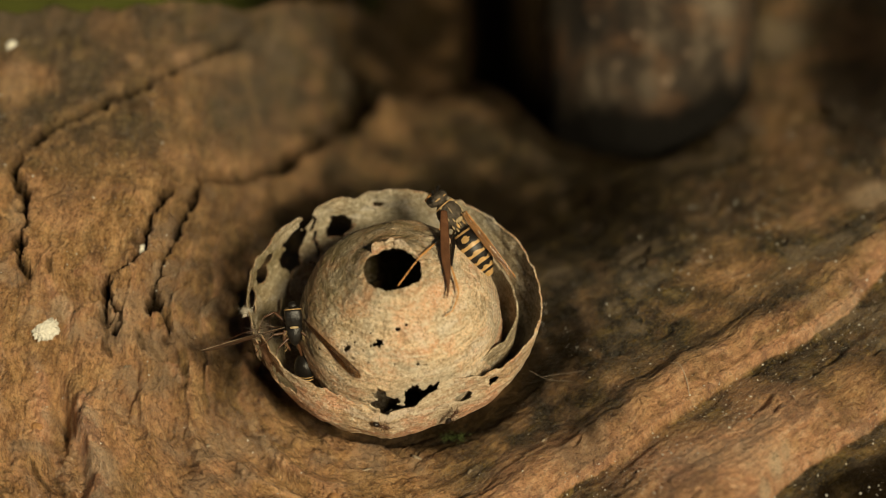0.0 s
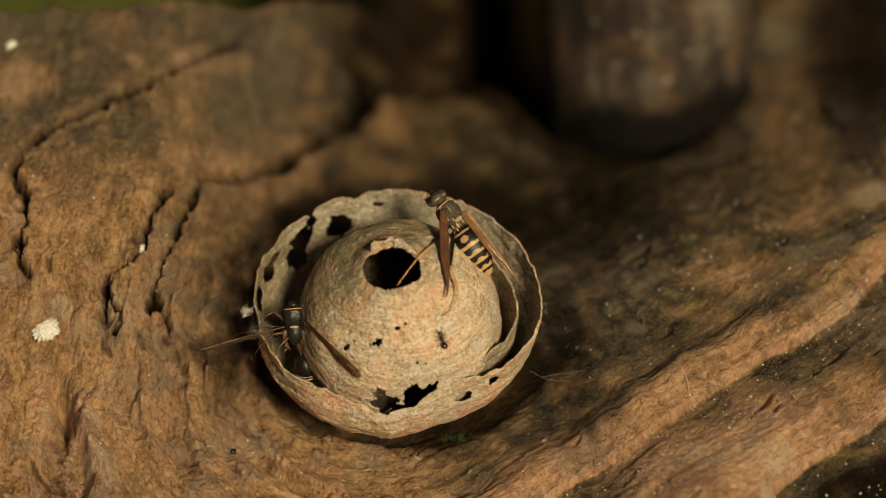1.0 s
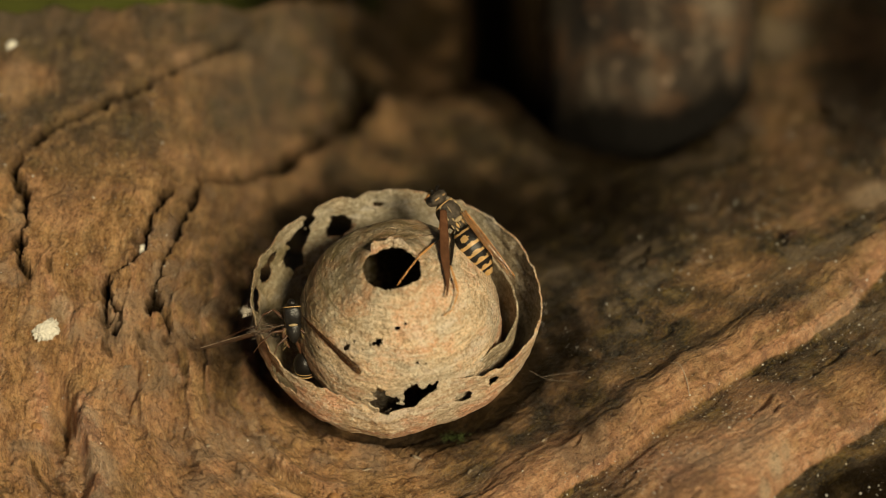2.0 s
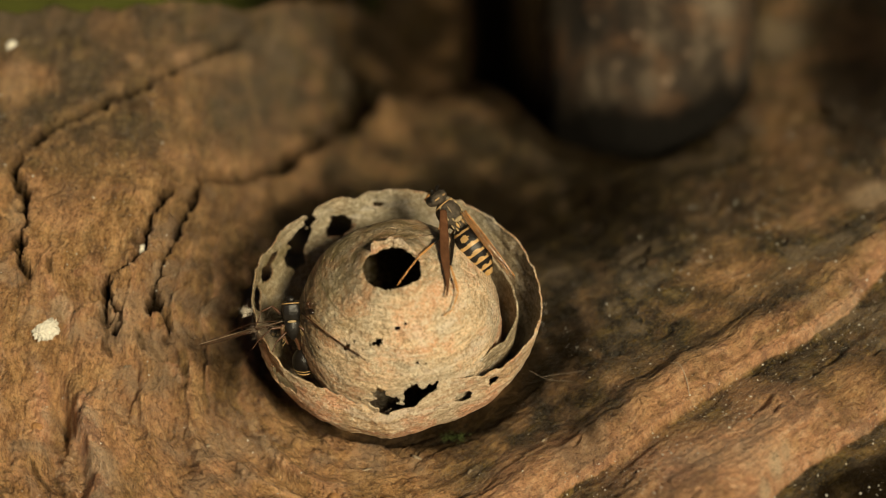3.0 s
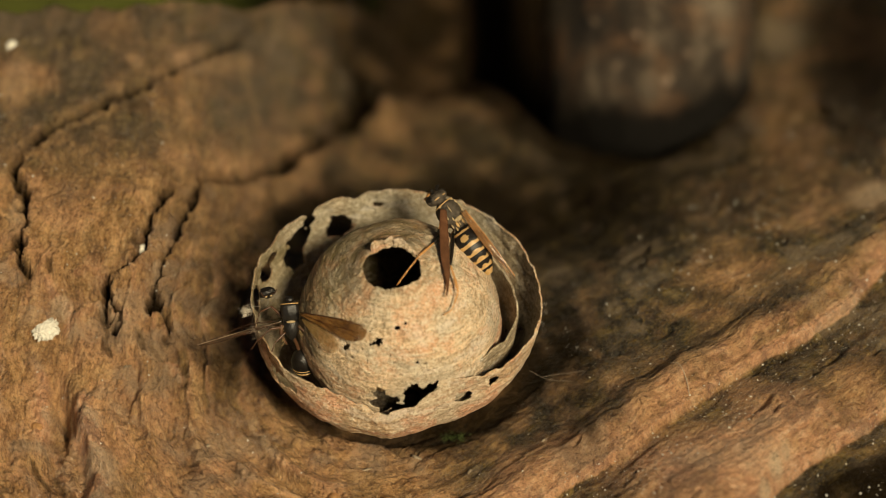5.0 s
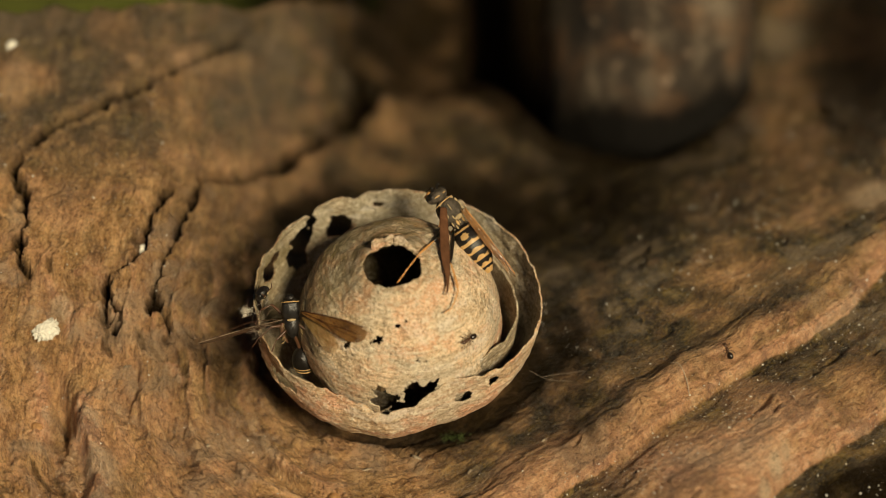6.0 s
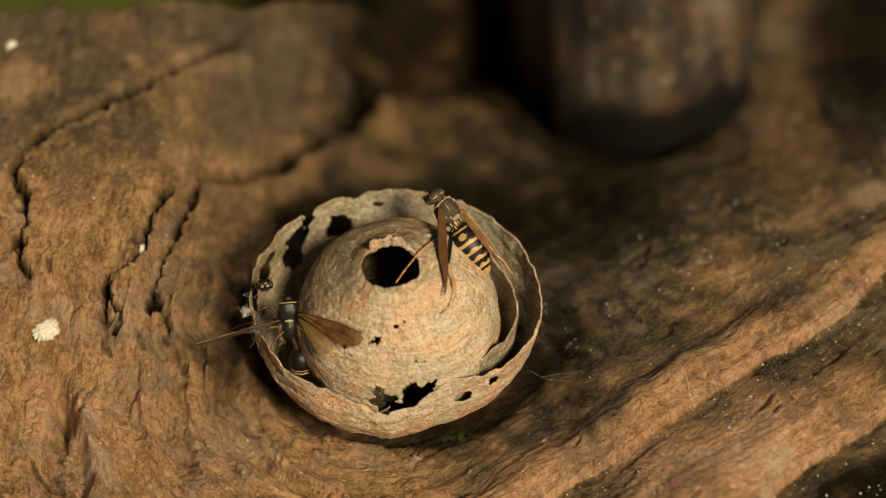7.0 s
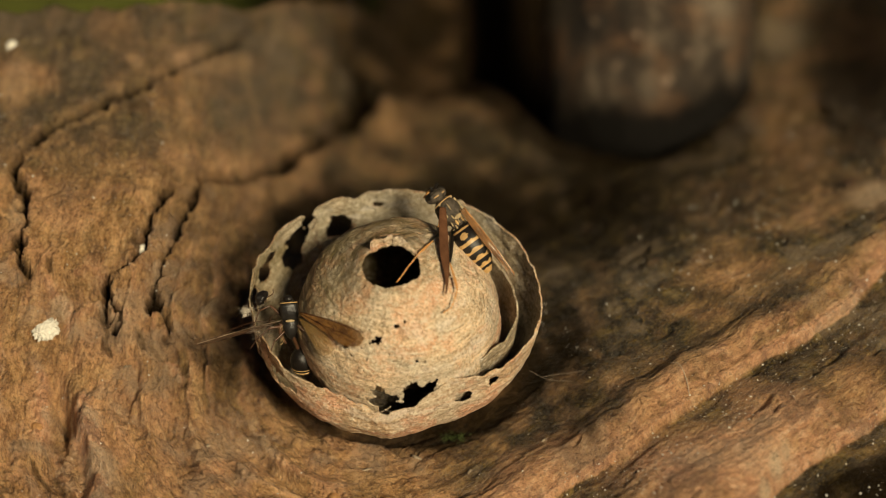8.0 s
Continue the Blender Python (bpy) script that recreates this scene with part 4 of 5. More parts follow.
    add_leg(wasp, ((9.9, 9.8, 26.6), (12.5, 8.6, 27.0), (13.2, 5.6, 24.6), (13.0, 3.6, 24.0)), inv)
    add_leg(wasp, ((8.0, 11.0, 27.0), (7.4, 9.8, 27.6), (7.2, 8.6, 27.2), (7.0, 7.6, 27.4)), inv)
    add_leg(wasp, ((8.4, 11.4, 26.8), (9.6, 10.4, 24.6), (9.0, 9.0, 24.4)), inv)
    return wasp, m


def build_dead_wasp():
    ahead = Vector((-16.57, -1.55, 22.13)) - Vector((-16.2, -4.6, 16.9))
    m = frame_of((-16.36, -3.3, 19.2), ahead, (0.06, -0.75, 0.66))
    inv = m.inverted()
    wasp = new("wasp")
    wasp.matrix_basis = m
    tagged(wasp, "headless dark dead wasp wedged against the nest rim", "wasp")
    thorax = part("thorax", lump_mesh("thorax", (1.7, 1.45, 1.4), DULL_CHITIN, (1.25, 0, 0), 0.03, 2.0, 4, lambda v: v / max(abs(v.x), abs(v.y), abs(v.z)) ** 0.45), wasp, "dusty black thorax")
    part("collar", tube_mesh("collar", [Vector((2.45 + 0.45 * math.cos(a), 1.4 * math.sin(a), 1.25 * math.cos(a))) for a in np.linspace(-1.45, 1.45, 17)], 0.09, YELLOW, 8), thorax, "thin yellow collar band")
    part("scutellum", lump_mesh("scutellum", (0.22, 0.72, 0.22), CREAM, (-0.1, 0, 1.3), 0.1, 2, 3), thorax, "pale yellow plate")
    part("propodeum", lump_mesh("propodeum", (2.0, 1.25, 1.2), DULL_CHITIN, (-1.6, 0, -0.1), 0.04, 2, 4, lambda v: Vector((v.x, v.y * (1 + 0.35 * v.x), v.z))), thorax, "smooth black hind thorax")
    part("neck", lump_mesh("neck", (0.6, 0.75, 0.7), BLACK_CHITIN, (3.2, 0, 0.1), 0.06, 2, 3), thorax)
    part("fringe", tube_mesh("fringe", curve_points([(-0.8, 1.5, 0.2), (-2.4, 1.65, 0.3), (-4.2, 0.9, 0.2)]), [0.3, 0.3, 0.32, 0.35, 0.35, 0.33, 0.3, 0.3, 0.28, 0.26, 0.22, 0.2, 0.1], RED_CHITIN, 8), thorax, "fuzzy tan side hair")
    hair = plain("tan_hair", (0.42, 0.29, 0.14), 0.6, 0.3)
    rnd = random.Random(12)
    for k in range(26):
        sgn = 1 if k % 2 else -1
        a = Vector((-0.9 - 3.0 * rnd.random(), sgn * (1.2 - 0.1 * rnd.random()), 0.5 * rnd.random()))
        part("hair", tube_mesh("hair", [a, a + Vector((-0.35, sgn * 0.3, 0.2)), a + Vector((-0.9 + 0.4 * rnd.random(), sgn * (0.5 + 0.3 * rnd.random()), 0.3))], [0.04, 0.035, 0.015], hair, 5), thorax)
    # the abdomen hangs down into the gap
    tail_m = inv @ frame_of((-14.6, -5.6, 11.4), (-0.55, 2.2, 7.5), (0.1, -0.9, 0.5))
    tail = part("abdomen", lump_mesh("abdomen", (2.4, 1.95, 1.9), BLACK_CHITIN, (0, 0, 0), 0.02, 2, 4), wasp, "glossy black abdomen with fine yellow rings", tail_m)
    for x, r in ((-0.9, 0.06), (-1.6, 0.11)):
        k = math.sqrt(1 - (x / 2.4) ** 2)
        part("ring", tube_mesh("ring", [Vector((x, 1.96 * k * math.sin(a), 1.92 * k * math.cos(a))) for a in np.linspace(0, 2 * math.pi, 33)], r, YELLOW, 6), tail)
    part("waist", tube_mesh("waist", curve_points([inv @ (Vector(p) * MM) / MM for p in ((-16.0, -4.5, 16.0), (-15.6, -4.6, 14.8), (-15.2, -4.9, 13.4))]), 0.3, RED_CHITIN), wasp)
    turn = inv.to_3x3()
    local = lambda p: inv @ (Vector(p) * MM) / MM
    root, tip = local((-14.6, -5.0, 22.5)), local((-3.7, -11.2, 28.4))
    right = add_wing(wasp, root, tip, turn @ Vector((-0.64, -0.6, 0.48)), 3.2, "spread_wing", WING, 0.0)
    hind = part("hind_wing", wing_mesh("hind_wing", 8.6, 3.0, HIND_WING), right, "smaller yellowish hind wing", pose(0.2 * MM, -0.9 * MM, -0.3 * MM, 0, 0, -15))
    thicken(hind, 0.03)
    left = add_wing(wasp, local((-17.8, -3.9, 19.2)), local((-31.4, -4.9, 15.2)), turn @ Vector((0.1, -0.5, 0.85)), 0.8, "shrivelled_wing", DRY_WING, 0.6, False, -1)
    part("vein", tube_mesh("vein", curve_points([(0, 0, 0.1), (6, 0.1, 0.5), (10.5, -0.1, 0.4), (14.2, -0.3, 0.3)]), 0.07, plain("pale_vein", (0.3, 0.22, 0.15), 0.4), 6), left, "pale leading vein")
    for line, r in (([(1.0, 0.3, 0.2), (5, 0.9, 0.5), (8.5, 0.5, 0.3), (11.0, -0.2, 0.1)], 0.06), ([(2.0, -0.3, 0.2), (5, -0.6, 0.2), (8.5, -0.4, 0.4)], 0.05)):
        part("frayed_strand", tube_mesh("frayed_strand", curve_points(line), r, VEIN, 6), left)
    # folded legs over the rim
    add_leg(wasp, ((-17.4, -3.0, 19.0), (-19.5, -1.6, 20.2), (-21.2, -2.2, 19.6), (-22.2, -3.8, 17.6)), inv, 0.24, (RED_CHITIN, RED_CHITIN, RED_CHITIN))
    add_leg(wasp, ((-17.6, -4.2, 18.2), (-19.6, -5.0, 18.6), (-21.6, -6.0, 17.0), (-22.6, -6.6, 15.6)), inv, 0.22, (RED_CHITIN, RED_CHITIN, RED_CHITIN))
    add_leg(wasp, ((-17.2, -4.8, 17.6), (-18.8, -6.2, 16.8), (-19.8, -7.8, 14.6)), inv, 0.17, (RED_CHITIN, RED_CHITIN, RED_CHITIN))
    add_leg(wasp, ((-15.2, -4.4, 18.6), (-13.6, -5.2, 17.6), (-13.4, -6.8, 16.0)), inv, 0.17, (RED_CHITIN, RED_CHITIN, RED_CHITIN))
    return wasp, m, right


def build_wasp_head():
    head = new("severed_wasp_head")
    tagged(head, "glossy black severed wasp head with pale face marks", "wasp head")
    part("skull", lump_mesh("skull", (1.25, 0.9, 1.0), BLACK_CHITIN, (0, 0, 0), 0.16, 1.8, 4, lambda v: Vector((v.x * (1 + 0.2 * v.z), v.y, v.z))), head)
    fluff = plain("grey_fluff", (0.34, 0.3, 0.25), 0.8, 0.2)
    rnd = random.Random(21)
    for s in (-1, 1):
        part("eye", lump_mesh("eye", (0.42, 0.45, 0.75), BLACK_CHITIN, (0.98 * s, -0.2, 0.1), 0.03, 1, 3), head)
        part("face_mark", lump_mesh("face_mark", (0.25, 0.14, 0.2), CREAM, (0.42 * s, -0.8, 0.3), 0.3, 3, 2), head)
        part("antenna", tube_mesh("antenna", curve_points([(0.35 * s, -0.7, 0.6), (0.9 * s, -1.0, 1.3 + 0.3 * s), (1.3 * s, -0.6, 1.9)]), 0.08, RED_CHITIN, 6), head)
    for k in range(16):
        a = Vector((rnd.gauss(0, 0.8), rnd.gauss(-0.3, 0.5), rnd.gauss(-0.6, 0.6)))
        b, c = (a + Vector((rnd.gauss(0, 0.7), rnd.gauss(0, 0.5), rnd.gauss(-0.3, 0.6))) for _ in range(2))
        part("strand", tube_mesh("strand", curve_points((a, b, c), 4), 0.035, fluff, 5), head)
    return head


# ---- ants ----
ANT_BODY = plain("ant_chitin", (0.085, 0.038, 0.018), 0.3, vary=0.5)
ANT_DARK = plain("ant_gaster", (0.02, 0.012, 0.008), 0.22, vary=0.5)


def build_ant():
    """An ant along +x, feet at z = 0."""
    ant = new("ant")
    tagged(ant, "small dark brown glossy running ant", "ant", "ants round the nest")
    part("gaster", lump_mesh("gaster", (0.62, 0.44, 0.42), ANT_DARK, (-0.85, 0, 0.62), 0.01, 1, 3), ant, "glossy dark gaster")
    part("petiole", lump_mesh("petiole", (0.14, 0.13, 0.22), ANT_BODY, (-0.22, 0, 0.58), 0.01, 1, 2), ant)
    part("thorax", lump_mesh("thorax", (0.48, 0.24, 0.27), ANT_BODY, (0.25, 0, 0.62), 0.03, 2, 3), ant)
    head = part("head", lump_mesh("head", (0.38, 0.36, 0.28), ANT_BODY, (0.98, 0, 0.62), 0.02, 2, 3), ant)
    for s in (-1, 1):
        part("antenna", tube_mesh("antenna", [(1.2, 0.14 * s, 0.7), (1.5, 0.4 * s, 0.95), (2.0, 0.55 * s, 0.6)], [0.05, 0.05, 0.035], ANT_BODY, 6), head)
        part("mandible", tube_mesh("mandible", [(1.25, 0.16 * s, 0.55), (1.5, 0.04 * s, 0.5)], [0.07, 0.03], ANT_BODY, 6), head)
        for x, fx in ((0.45, 0.75), (0.22, 0.05), (0.02, -0.8)):
            part("leg", tube_mesh("leg", [(x, 0.18 * s, 0.52), (x + fx * 0.5, 0.7 * s, 0.85), (x + fx * 1.1, 1.15 * s, 0.02)], [0.06, 0.055, 0.03], ANT_BODY, 6), ant)
    return ant


# ---- small things on the wood ----
def wood_point(x, y):
    z, lx, ly, *_ = wood_field(np.array([float(x)]), np.array([float(y)]))
    return Vector((float(lx[0]), float(ly[0]), float(z[0])))


def build_specks():
    """Pale grains of sand and dust caught on the dark slope and along the ledges."""
    n = Nodes("pale_grain", 0.2, spec=0.9)
    n.colour(n.ramp(n.noise(700, 3), (0.35, (0.5, 0.43, 0.34)), (0.6, (0.88, 0.86, 0.8))))
    rnd = np.random.RandomState(5)
    xs, ys = rnd.uniform(-75, 95, 40000), rnd.uniform(-34, 70, 40000)
    z, lx, ly, phi, side, d1, d2, f1, blackening, crest, trough = wood_field(xs, ys)
    want = np.where(side > 0.5, 0.07, 0.5 * smooth(-0.7, 0.6, fbm(xs / 9, ys / 9, 3, 151))) + 1.5 * np.exp(-((d1 + 0.3) / 0.6) ** 2) * f1 + 0.5 * np.exp(-((d2 + 0.3) / 0.6) ** 2) * f1 + 0.5 * np.exp(-((d1 + 5) / 5.0) ** 2) * f1
    want *= np.where(((d1 > 0.6) & (d1 < 8) & (f1 > 0.5)) | ((d2 > 0.6) & (d2 < 9)), 0.12, 1)
    keep = (rnd.uniform(0, 1, len(xs)) < want) & (np.hypot(xs, ys) > 24) & ~((ys > 18) & (xs > -34) & (xs < 26 + 0.8 * (ys - 18)))
    verts, faces = [], []
    for x, y, h in zip(lx[keep], ly[keep], z[keep]):
        r = 0.035 + 0.2 * rnd.rand() ** 8
        b = len(verts)
        for dx, dy, dz in ((1, 0, 0), (-1, 0, 0), (0, 1, 0), (0, -1, 0), (0, 0, 1), (0, 0, -1)):
            k = r * (0.35 + 1.2 * rnd.rand())
            verts.append(((x + dx * k) * MM, (y + dy * k) * MM, (h + dz * k + 0.05) * MM))
        faces += [tuple(b + i for i in f) for f in ((0, 2, 4), (2, 1, 4), (1, 3, 4), (3, 0, 4), (2, 0, 5), (1, 2, 5), (3, 1, 5), (0, 3, 5))]
    ob = new("sand_grains", mesh("sand_grains", verts, faces, n.mat))
    tagged(ob, "scattered pale sand grains on the dark wood", "sand", kind="stuff")


def build_lichen():
    RESIN = plain("dry_resin", (0.42, 0.22, 0.09), 0.5, 0.4, 0.4, 1200)
    white = plain("white_lichen", (0.78, 0.74, 0.64), 0.9, 0.2, 0.25, 1500, 0.8)

    def flat(v):
        return Vector((v.x * (1 + 0.25 * noise.noise(v * 2.5)), v.y * (1 + 0.25 * noise.noise(v * 3.1)), v.z))

    for (x, y), size, uneven, name, label, mat, cat in (
            ((-58.3, 10.2), (2.1, 2.5, 1.0), 0.3, "lichen_patch", "chalky white lichen patch on the wood", white, "lichen"),
            ((-56.5, 61.5), (1.3, 1.0, 0.6), 0.25, "lichen_patch", "chalky white lichen patch on the wood", white, "lichen"),
            ((-71, 79), (1.0, 1.2, 0.8), 0.25, "lichen_patch", "chalky white lichen patch on the wood", white, "lichen"),
            ((-44, 31.5), (0.6, 1.0, 0.5), 0.3, "lichen_patch", "chalky white lichen patch on the wood", white, "lichen"),
            ((-57.6, -11.2), (1.0, 1.1, 0.8), 0.12, "resin_bead", "small tan resin bead on the wood", RESIN, "resin"),
            ((-9.5, -23.5), (0.9, 1.2, 1.0), 0.12, "resin_bead", "small tan resin bead on the wood", RESIN, "resin")):
        p = wood_point(x, y) - Vector((0, 0, 0.45 * size[2]))
        tagged(new(name, lump_mesh(name, size, mat, p, uneven, 9.0 if uneven > 0.2 else 2.2, 5, flat)), label, cat)


def build_litter():
    """Moss and bark chips under the nest."""
    green = plain("moss", (0.06, 0.08, 0.022), 0.9, 0.2, 0.6)
    chip = plain("pale_chip", (0.42, 0.33, 0.23), 0.8, 0.3, 0.7)
    rnd = random.Random(8)
    for k in range(4):
        p = wood_point(8.5 + k * 0.8, -9.5 - 0.3 * k)
        verts, faces = [], []
        for b in range(24):
            q = Vector((rnd.gauss(0, 0.6), rnd.gauss(0, 0.5), 0)) + p
            a, h = rnd.uniform(0, 6.28), rnd.uniform(0.4, 0.9)
            w = Vector((math.cos(a), math.sin(a), 0)) * 0.12
            tip = q + Vector((rnd.gauss(0, 0.4), rnd.gauss(0, 0.4), h))
            n0 = len(verts)
            verts += [(q - w) * MM, (q + w) * MM, tip * MM, (q + w.cross(Vector((0, 0, 1))) * 1.2) * MM]
            faces += [(n0, n0 + 1, n0 + 2), (n0 + 1, n0 + 3, n0 + 2), (n0 + 3, n0, n0 + 2)]
        tagged(new("moss_tuft", mesh("moss_tuft", verts, faces, green)), "small green moss tuft under the nest", "moss", "moss tufts")
    for x, y, sx, turn in ((-5, -18.5, 1.9, 20), (3.5, -15.5, 1.3, -30), (12, -19, 0.8, 70), (-44, 2, 0.9, 10), (24, -13, 0.7, 40), (-30, -14, 0.7, 60)):
        p = wood_point(x, y)
        ob = new("bark_chip", lump_mesh("bark_chip", (0.62 * sx, 0.26, 0.12), chip, (0, 0, 0), 0.6, 2.4, 3))
        ob.matrix_basis = pose(p.x * MM, p.y * MM, (p.z + 0.05) * MM, 0, 0, turn)
        tagged(ob, "thin pale bark chip lying on the wood", "bark chip", "bark chips")


def build_threads():
    """Old spider threads between nest and wood."""
    silk = plain("silk", (0.26, 0.2, 0.15), 0.6, 0.3)
    for pts in (((21.5, -6, 9), (24.5, -6.6, 7.5), (28.5, -6.2, 6.5)), ((23.6, -6.5, 7.9), (26.0, -5.2, 7.0), (30.5, -4.4, 7.0))):
        ob = new("spider_thread", tube_mesh("spider_thread", curve_points(pts, 8), 0.03, silk, 5))
        tagged(ob, "thin pale spider thread strung off the nest", "thread")
    on_ledge = [wood_point(x, y) + Vector((0, 0, 0.25)) for x, y in ((44.8, 2.6), (46.2, 1.4), (47.2, -0.8), (47.7, -2.6), (48.0, -4.2))]
    ob = new("spider_thread", tube_mesh("spider_thread", curve_points(on_ledge, 6), 0.07, plain("pale_silk", (0.6, 0.48, 0.36), 0.6, 0.3), 6))
    tagged(ob, "pale thread stuck across the wooden ledge", "thread")
    rnd = random.Random(4)
    tuft = new("silk_tuft")
    tagged(tuft, "dusty tuft of silk on the nest rim", "silk")
    pale = plain("dusty_silk", (0.5, 0.44, 0.36), 0.7, 0.3)
    for k in range(84):
        near = k < 44
        at = Vector((-23.6, -0.8, 17.4)) if near else Vector((-20.6 + rnd.uniform(-1.8, 1.6), -6.0 + rnd.uniform(-1.0, 1.0), 19.0 + rnd.uniform(-1.4, 0.8)))
        wide = 0.8 if near else 1.3
        a, b, c = (at + wide * Vector((rnd.gauss(0, 0.6), rnd.gauss(0, 0.5), rnd.gauss(0, 0.5))) for _ in range(3))
        part("strand", tube_mesh("strand", curve_points((a, b, c), 5), 0.026 if near else 0.016, pale if near else silk, 5), tuft)
    for k in range(7):
        p = Vector((-23.6, -0.8, 17.4)) + Vector((rnd.gauss(0, 0.5), rnd.gauss(0, 0.35), rnd.gauss(0, 0.35)))
        part("dust_clot", lump_mesh("dust_clot", (0.34, 0.26, 0.24), pale, p, 0.5, 3.0, 3), tuft)


log = build_log()
build_stub(log)
build_ground()
nest, ball, flap = build_nest()
perched, PERCHED_AT = build_perched_wasp()
dead, DEAD_AT, dead_wing = build_dead_wasp()
WING_AT = dead_wing.matrix_basis.copy()
head = build_wasp_head()
ant = build_ant()
build_specks()
build_lichen()
build_threads()
build_litter()


def spot(x, y, z, w, i, j, k):
    """Pose from millimetres and a quaternion."""
    return Matrix.LocRotScale(Vector((x, y, z)) * MM, Quaternion((w, i, j, k)).normalized(), None)


def moved(m, right, up):
    """m shifted across the line of sight, in millimetres."""
    return Matrix.Translation(Vector((right, 0.731 * up, 0.682 * up)) * MM) @ m


ants = [ant] + [copy_thing(ant, pose(0, 0, 0)) for _ in range(8)]


def motions():
    walk(cam, ((0, EYE), (8, EYE)), EXPOSURES)
    still = Matrix.Identity(4)
    # the inner envelope settles a little, with the wasp on it
    walk(ball, [(t, moved(still, r, u)) for t, r, u in ((0, 0.1, -0.15), (1.0, 0, 0), (4.7, 0, 0), (5.8, 0.05, 0.38), (6.5, 0.1, 0.28), (7.0, -0.2, 0.28), (8, -0.1, 0.3))])
    walk(perched, [(t, moved(PERCHED_AT, r, u)) for t, r, u in ((0, 0.1, -0.1), (1.0, 0, 0), (4.7, 0, 0), (5.8, 0, 0.42), (6.5, 0.1, 0.28), (7.0, -0.3, 0.3), (8, -0.1, 0.42))])
    # the torn rim strip is tugged to and fro
    walk(flap, [(t, moved(still, r, u)) for t, r, u in (
        (0, -0.65, -0.2), (0.5, -0.55, 0), (0.8, -0.4, 0), (1.0, 0.5, 0.1), (1.3, 0, 0), (1.6, -0.1, 0), (3.0, 0.15, 0.1), (3.5, 0, 0), (4.7, -0.1, 0.1),
        (5.8, 0.5, 0.1), (6.5, 0.2, 0.1), (7.2, -0.25, 0.1), (8, -0.25, 0.1))])
    # the dead wasp is dragged, and its wing swings open
    walk(dead, [(t, moved(DEAD_AT, r, u)) for t, r, u in (
        (0, 0.55, -1.4), (1.5, 0.5, -1.2), (3.0, 0.2, -0.45), (3.5, 0.15, -0.15), (4.0, 0, 0), (4.5, 0, -0.6), (6.0, 0.15, -0.2), (6.5, 0, -0.35), (7.0, -0.25, -0.35), (8, -0.1, -0.35))])
    walk(dead_wing, [(t, WING_AT @ pose(0, 0, 0, roll, 0, turn)) for t, turn, roll in (
        (0, -33, 30), (1.5, -33, 30), (2.8, -27, 50), (3.1, -25, 55), (3.3, -18, 45), (3.4, -12, 10), (3.5, 4, 30), (3.6, 0, 0), (4.5, 0, 0), (4.7, -3, -5),
        (5.8, -6, -5), (7.0, -10, -15), (8, -10, -15))])
    walk(head, [(t, pose(x * MM, y * MM, z * MM, rx, 0, rz)) for t, x, y, z, rx, rz in (
        (0, -19.5, 3, 8, 0, 0), (4.2, -19.5, 3, 8, 0, 0), (5.2, -20.5, 0.9, 20.7, 20, 30), (5.8, -20.9, 0.4, 20.3, 10, 60), (6.5, -21.1, 0.4, 20.3, 20, 40), (7.2, -20.4, 1.0, 22.1, -20, 5), (7.6, -21.1, 0.1, 19.9, 30, 50), (8, -21.1, -0.1, 19.8, 30, 65))])
    walk(ants[0], (
            (0, spot(-1.9, -18.5, 10.8, 0.79, 0.59, 0.12, -0.15)), (0.1, spot(0.3, -18.9, 10.0, 0.87, 0.47, -0.05, 0.17)),
            (0.2, spot(3.0, -18.1, 12.1, 0.61, 0.25, -0.34, 0.67)), (0.3, spot(-1.7, -18.8, 9.5, 0.12, -0.14, -0.54, 0.82)),
            (0.4, spot(-1.9, -18.6, 8.7, 0.60, 0.28, -0.43, 0.62)), (0.5, spot(-1.6, -18.7, 9.0, 0.76, 0.60, -0.22, 0.10)),
            (0.6, spot(-0.1, -18.9, 8.5, 0.73, 0.65, 0.21, -0.09)), (0.7, spot(1.4, -18.6, 7.7, 0.63, 0.61, 0.37, -0.31)),
            (0.8, spot(3.7, -12.7, -2.7, 0.40, 0.27, 0.29, -0.83)), (0.9, spot(-0.8, -14.6, -2.3, 0.06, -0.06, 0.20, -0.98)),
            (1.1, spot(-6.3, -14.4, -2.5, -0.00, -0.12, 0.16, -0.98)), (1.2, spot(-9.0, -14.4, -2.1, -0.09, -0.00, 0.14, -0.99)),
            (1.3, spot(-12.1, -13.4, -2.7, 0.55, -0.07, 0.19, -0.81)), (1.5, spot(-11.6, -14.6, -2.8, 0.81, 0.05, 0.14, -0.57)),
            (1.7, spot(-10.3, -18.5, -3.4, 0.80, 0.09, -0.03, -0.60)), (2, spot(-8.7, -25.4, -1.9, 0.81, 0.35, 0.05, -0.46)),
            (2.4, spot(-6.6, -33.5, 0.3, 0.73, -0.16, -0.13, -0.66)), (8, spot(-6.6, -33.9, 0.5, 0.73, 0.02, -0.06, -0.68))))
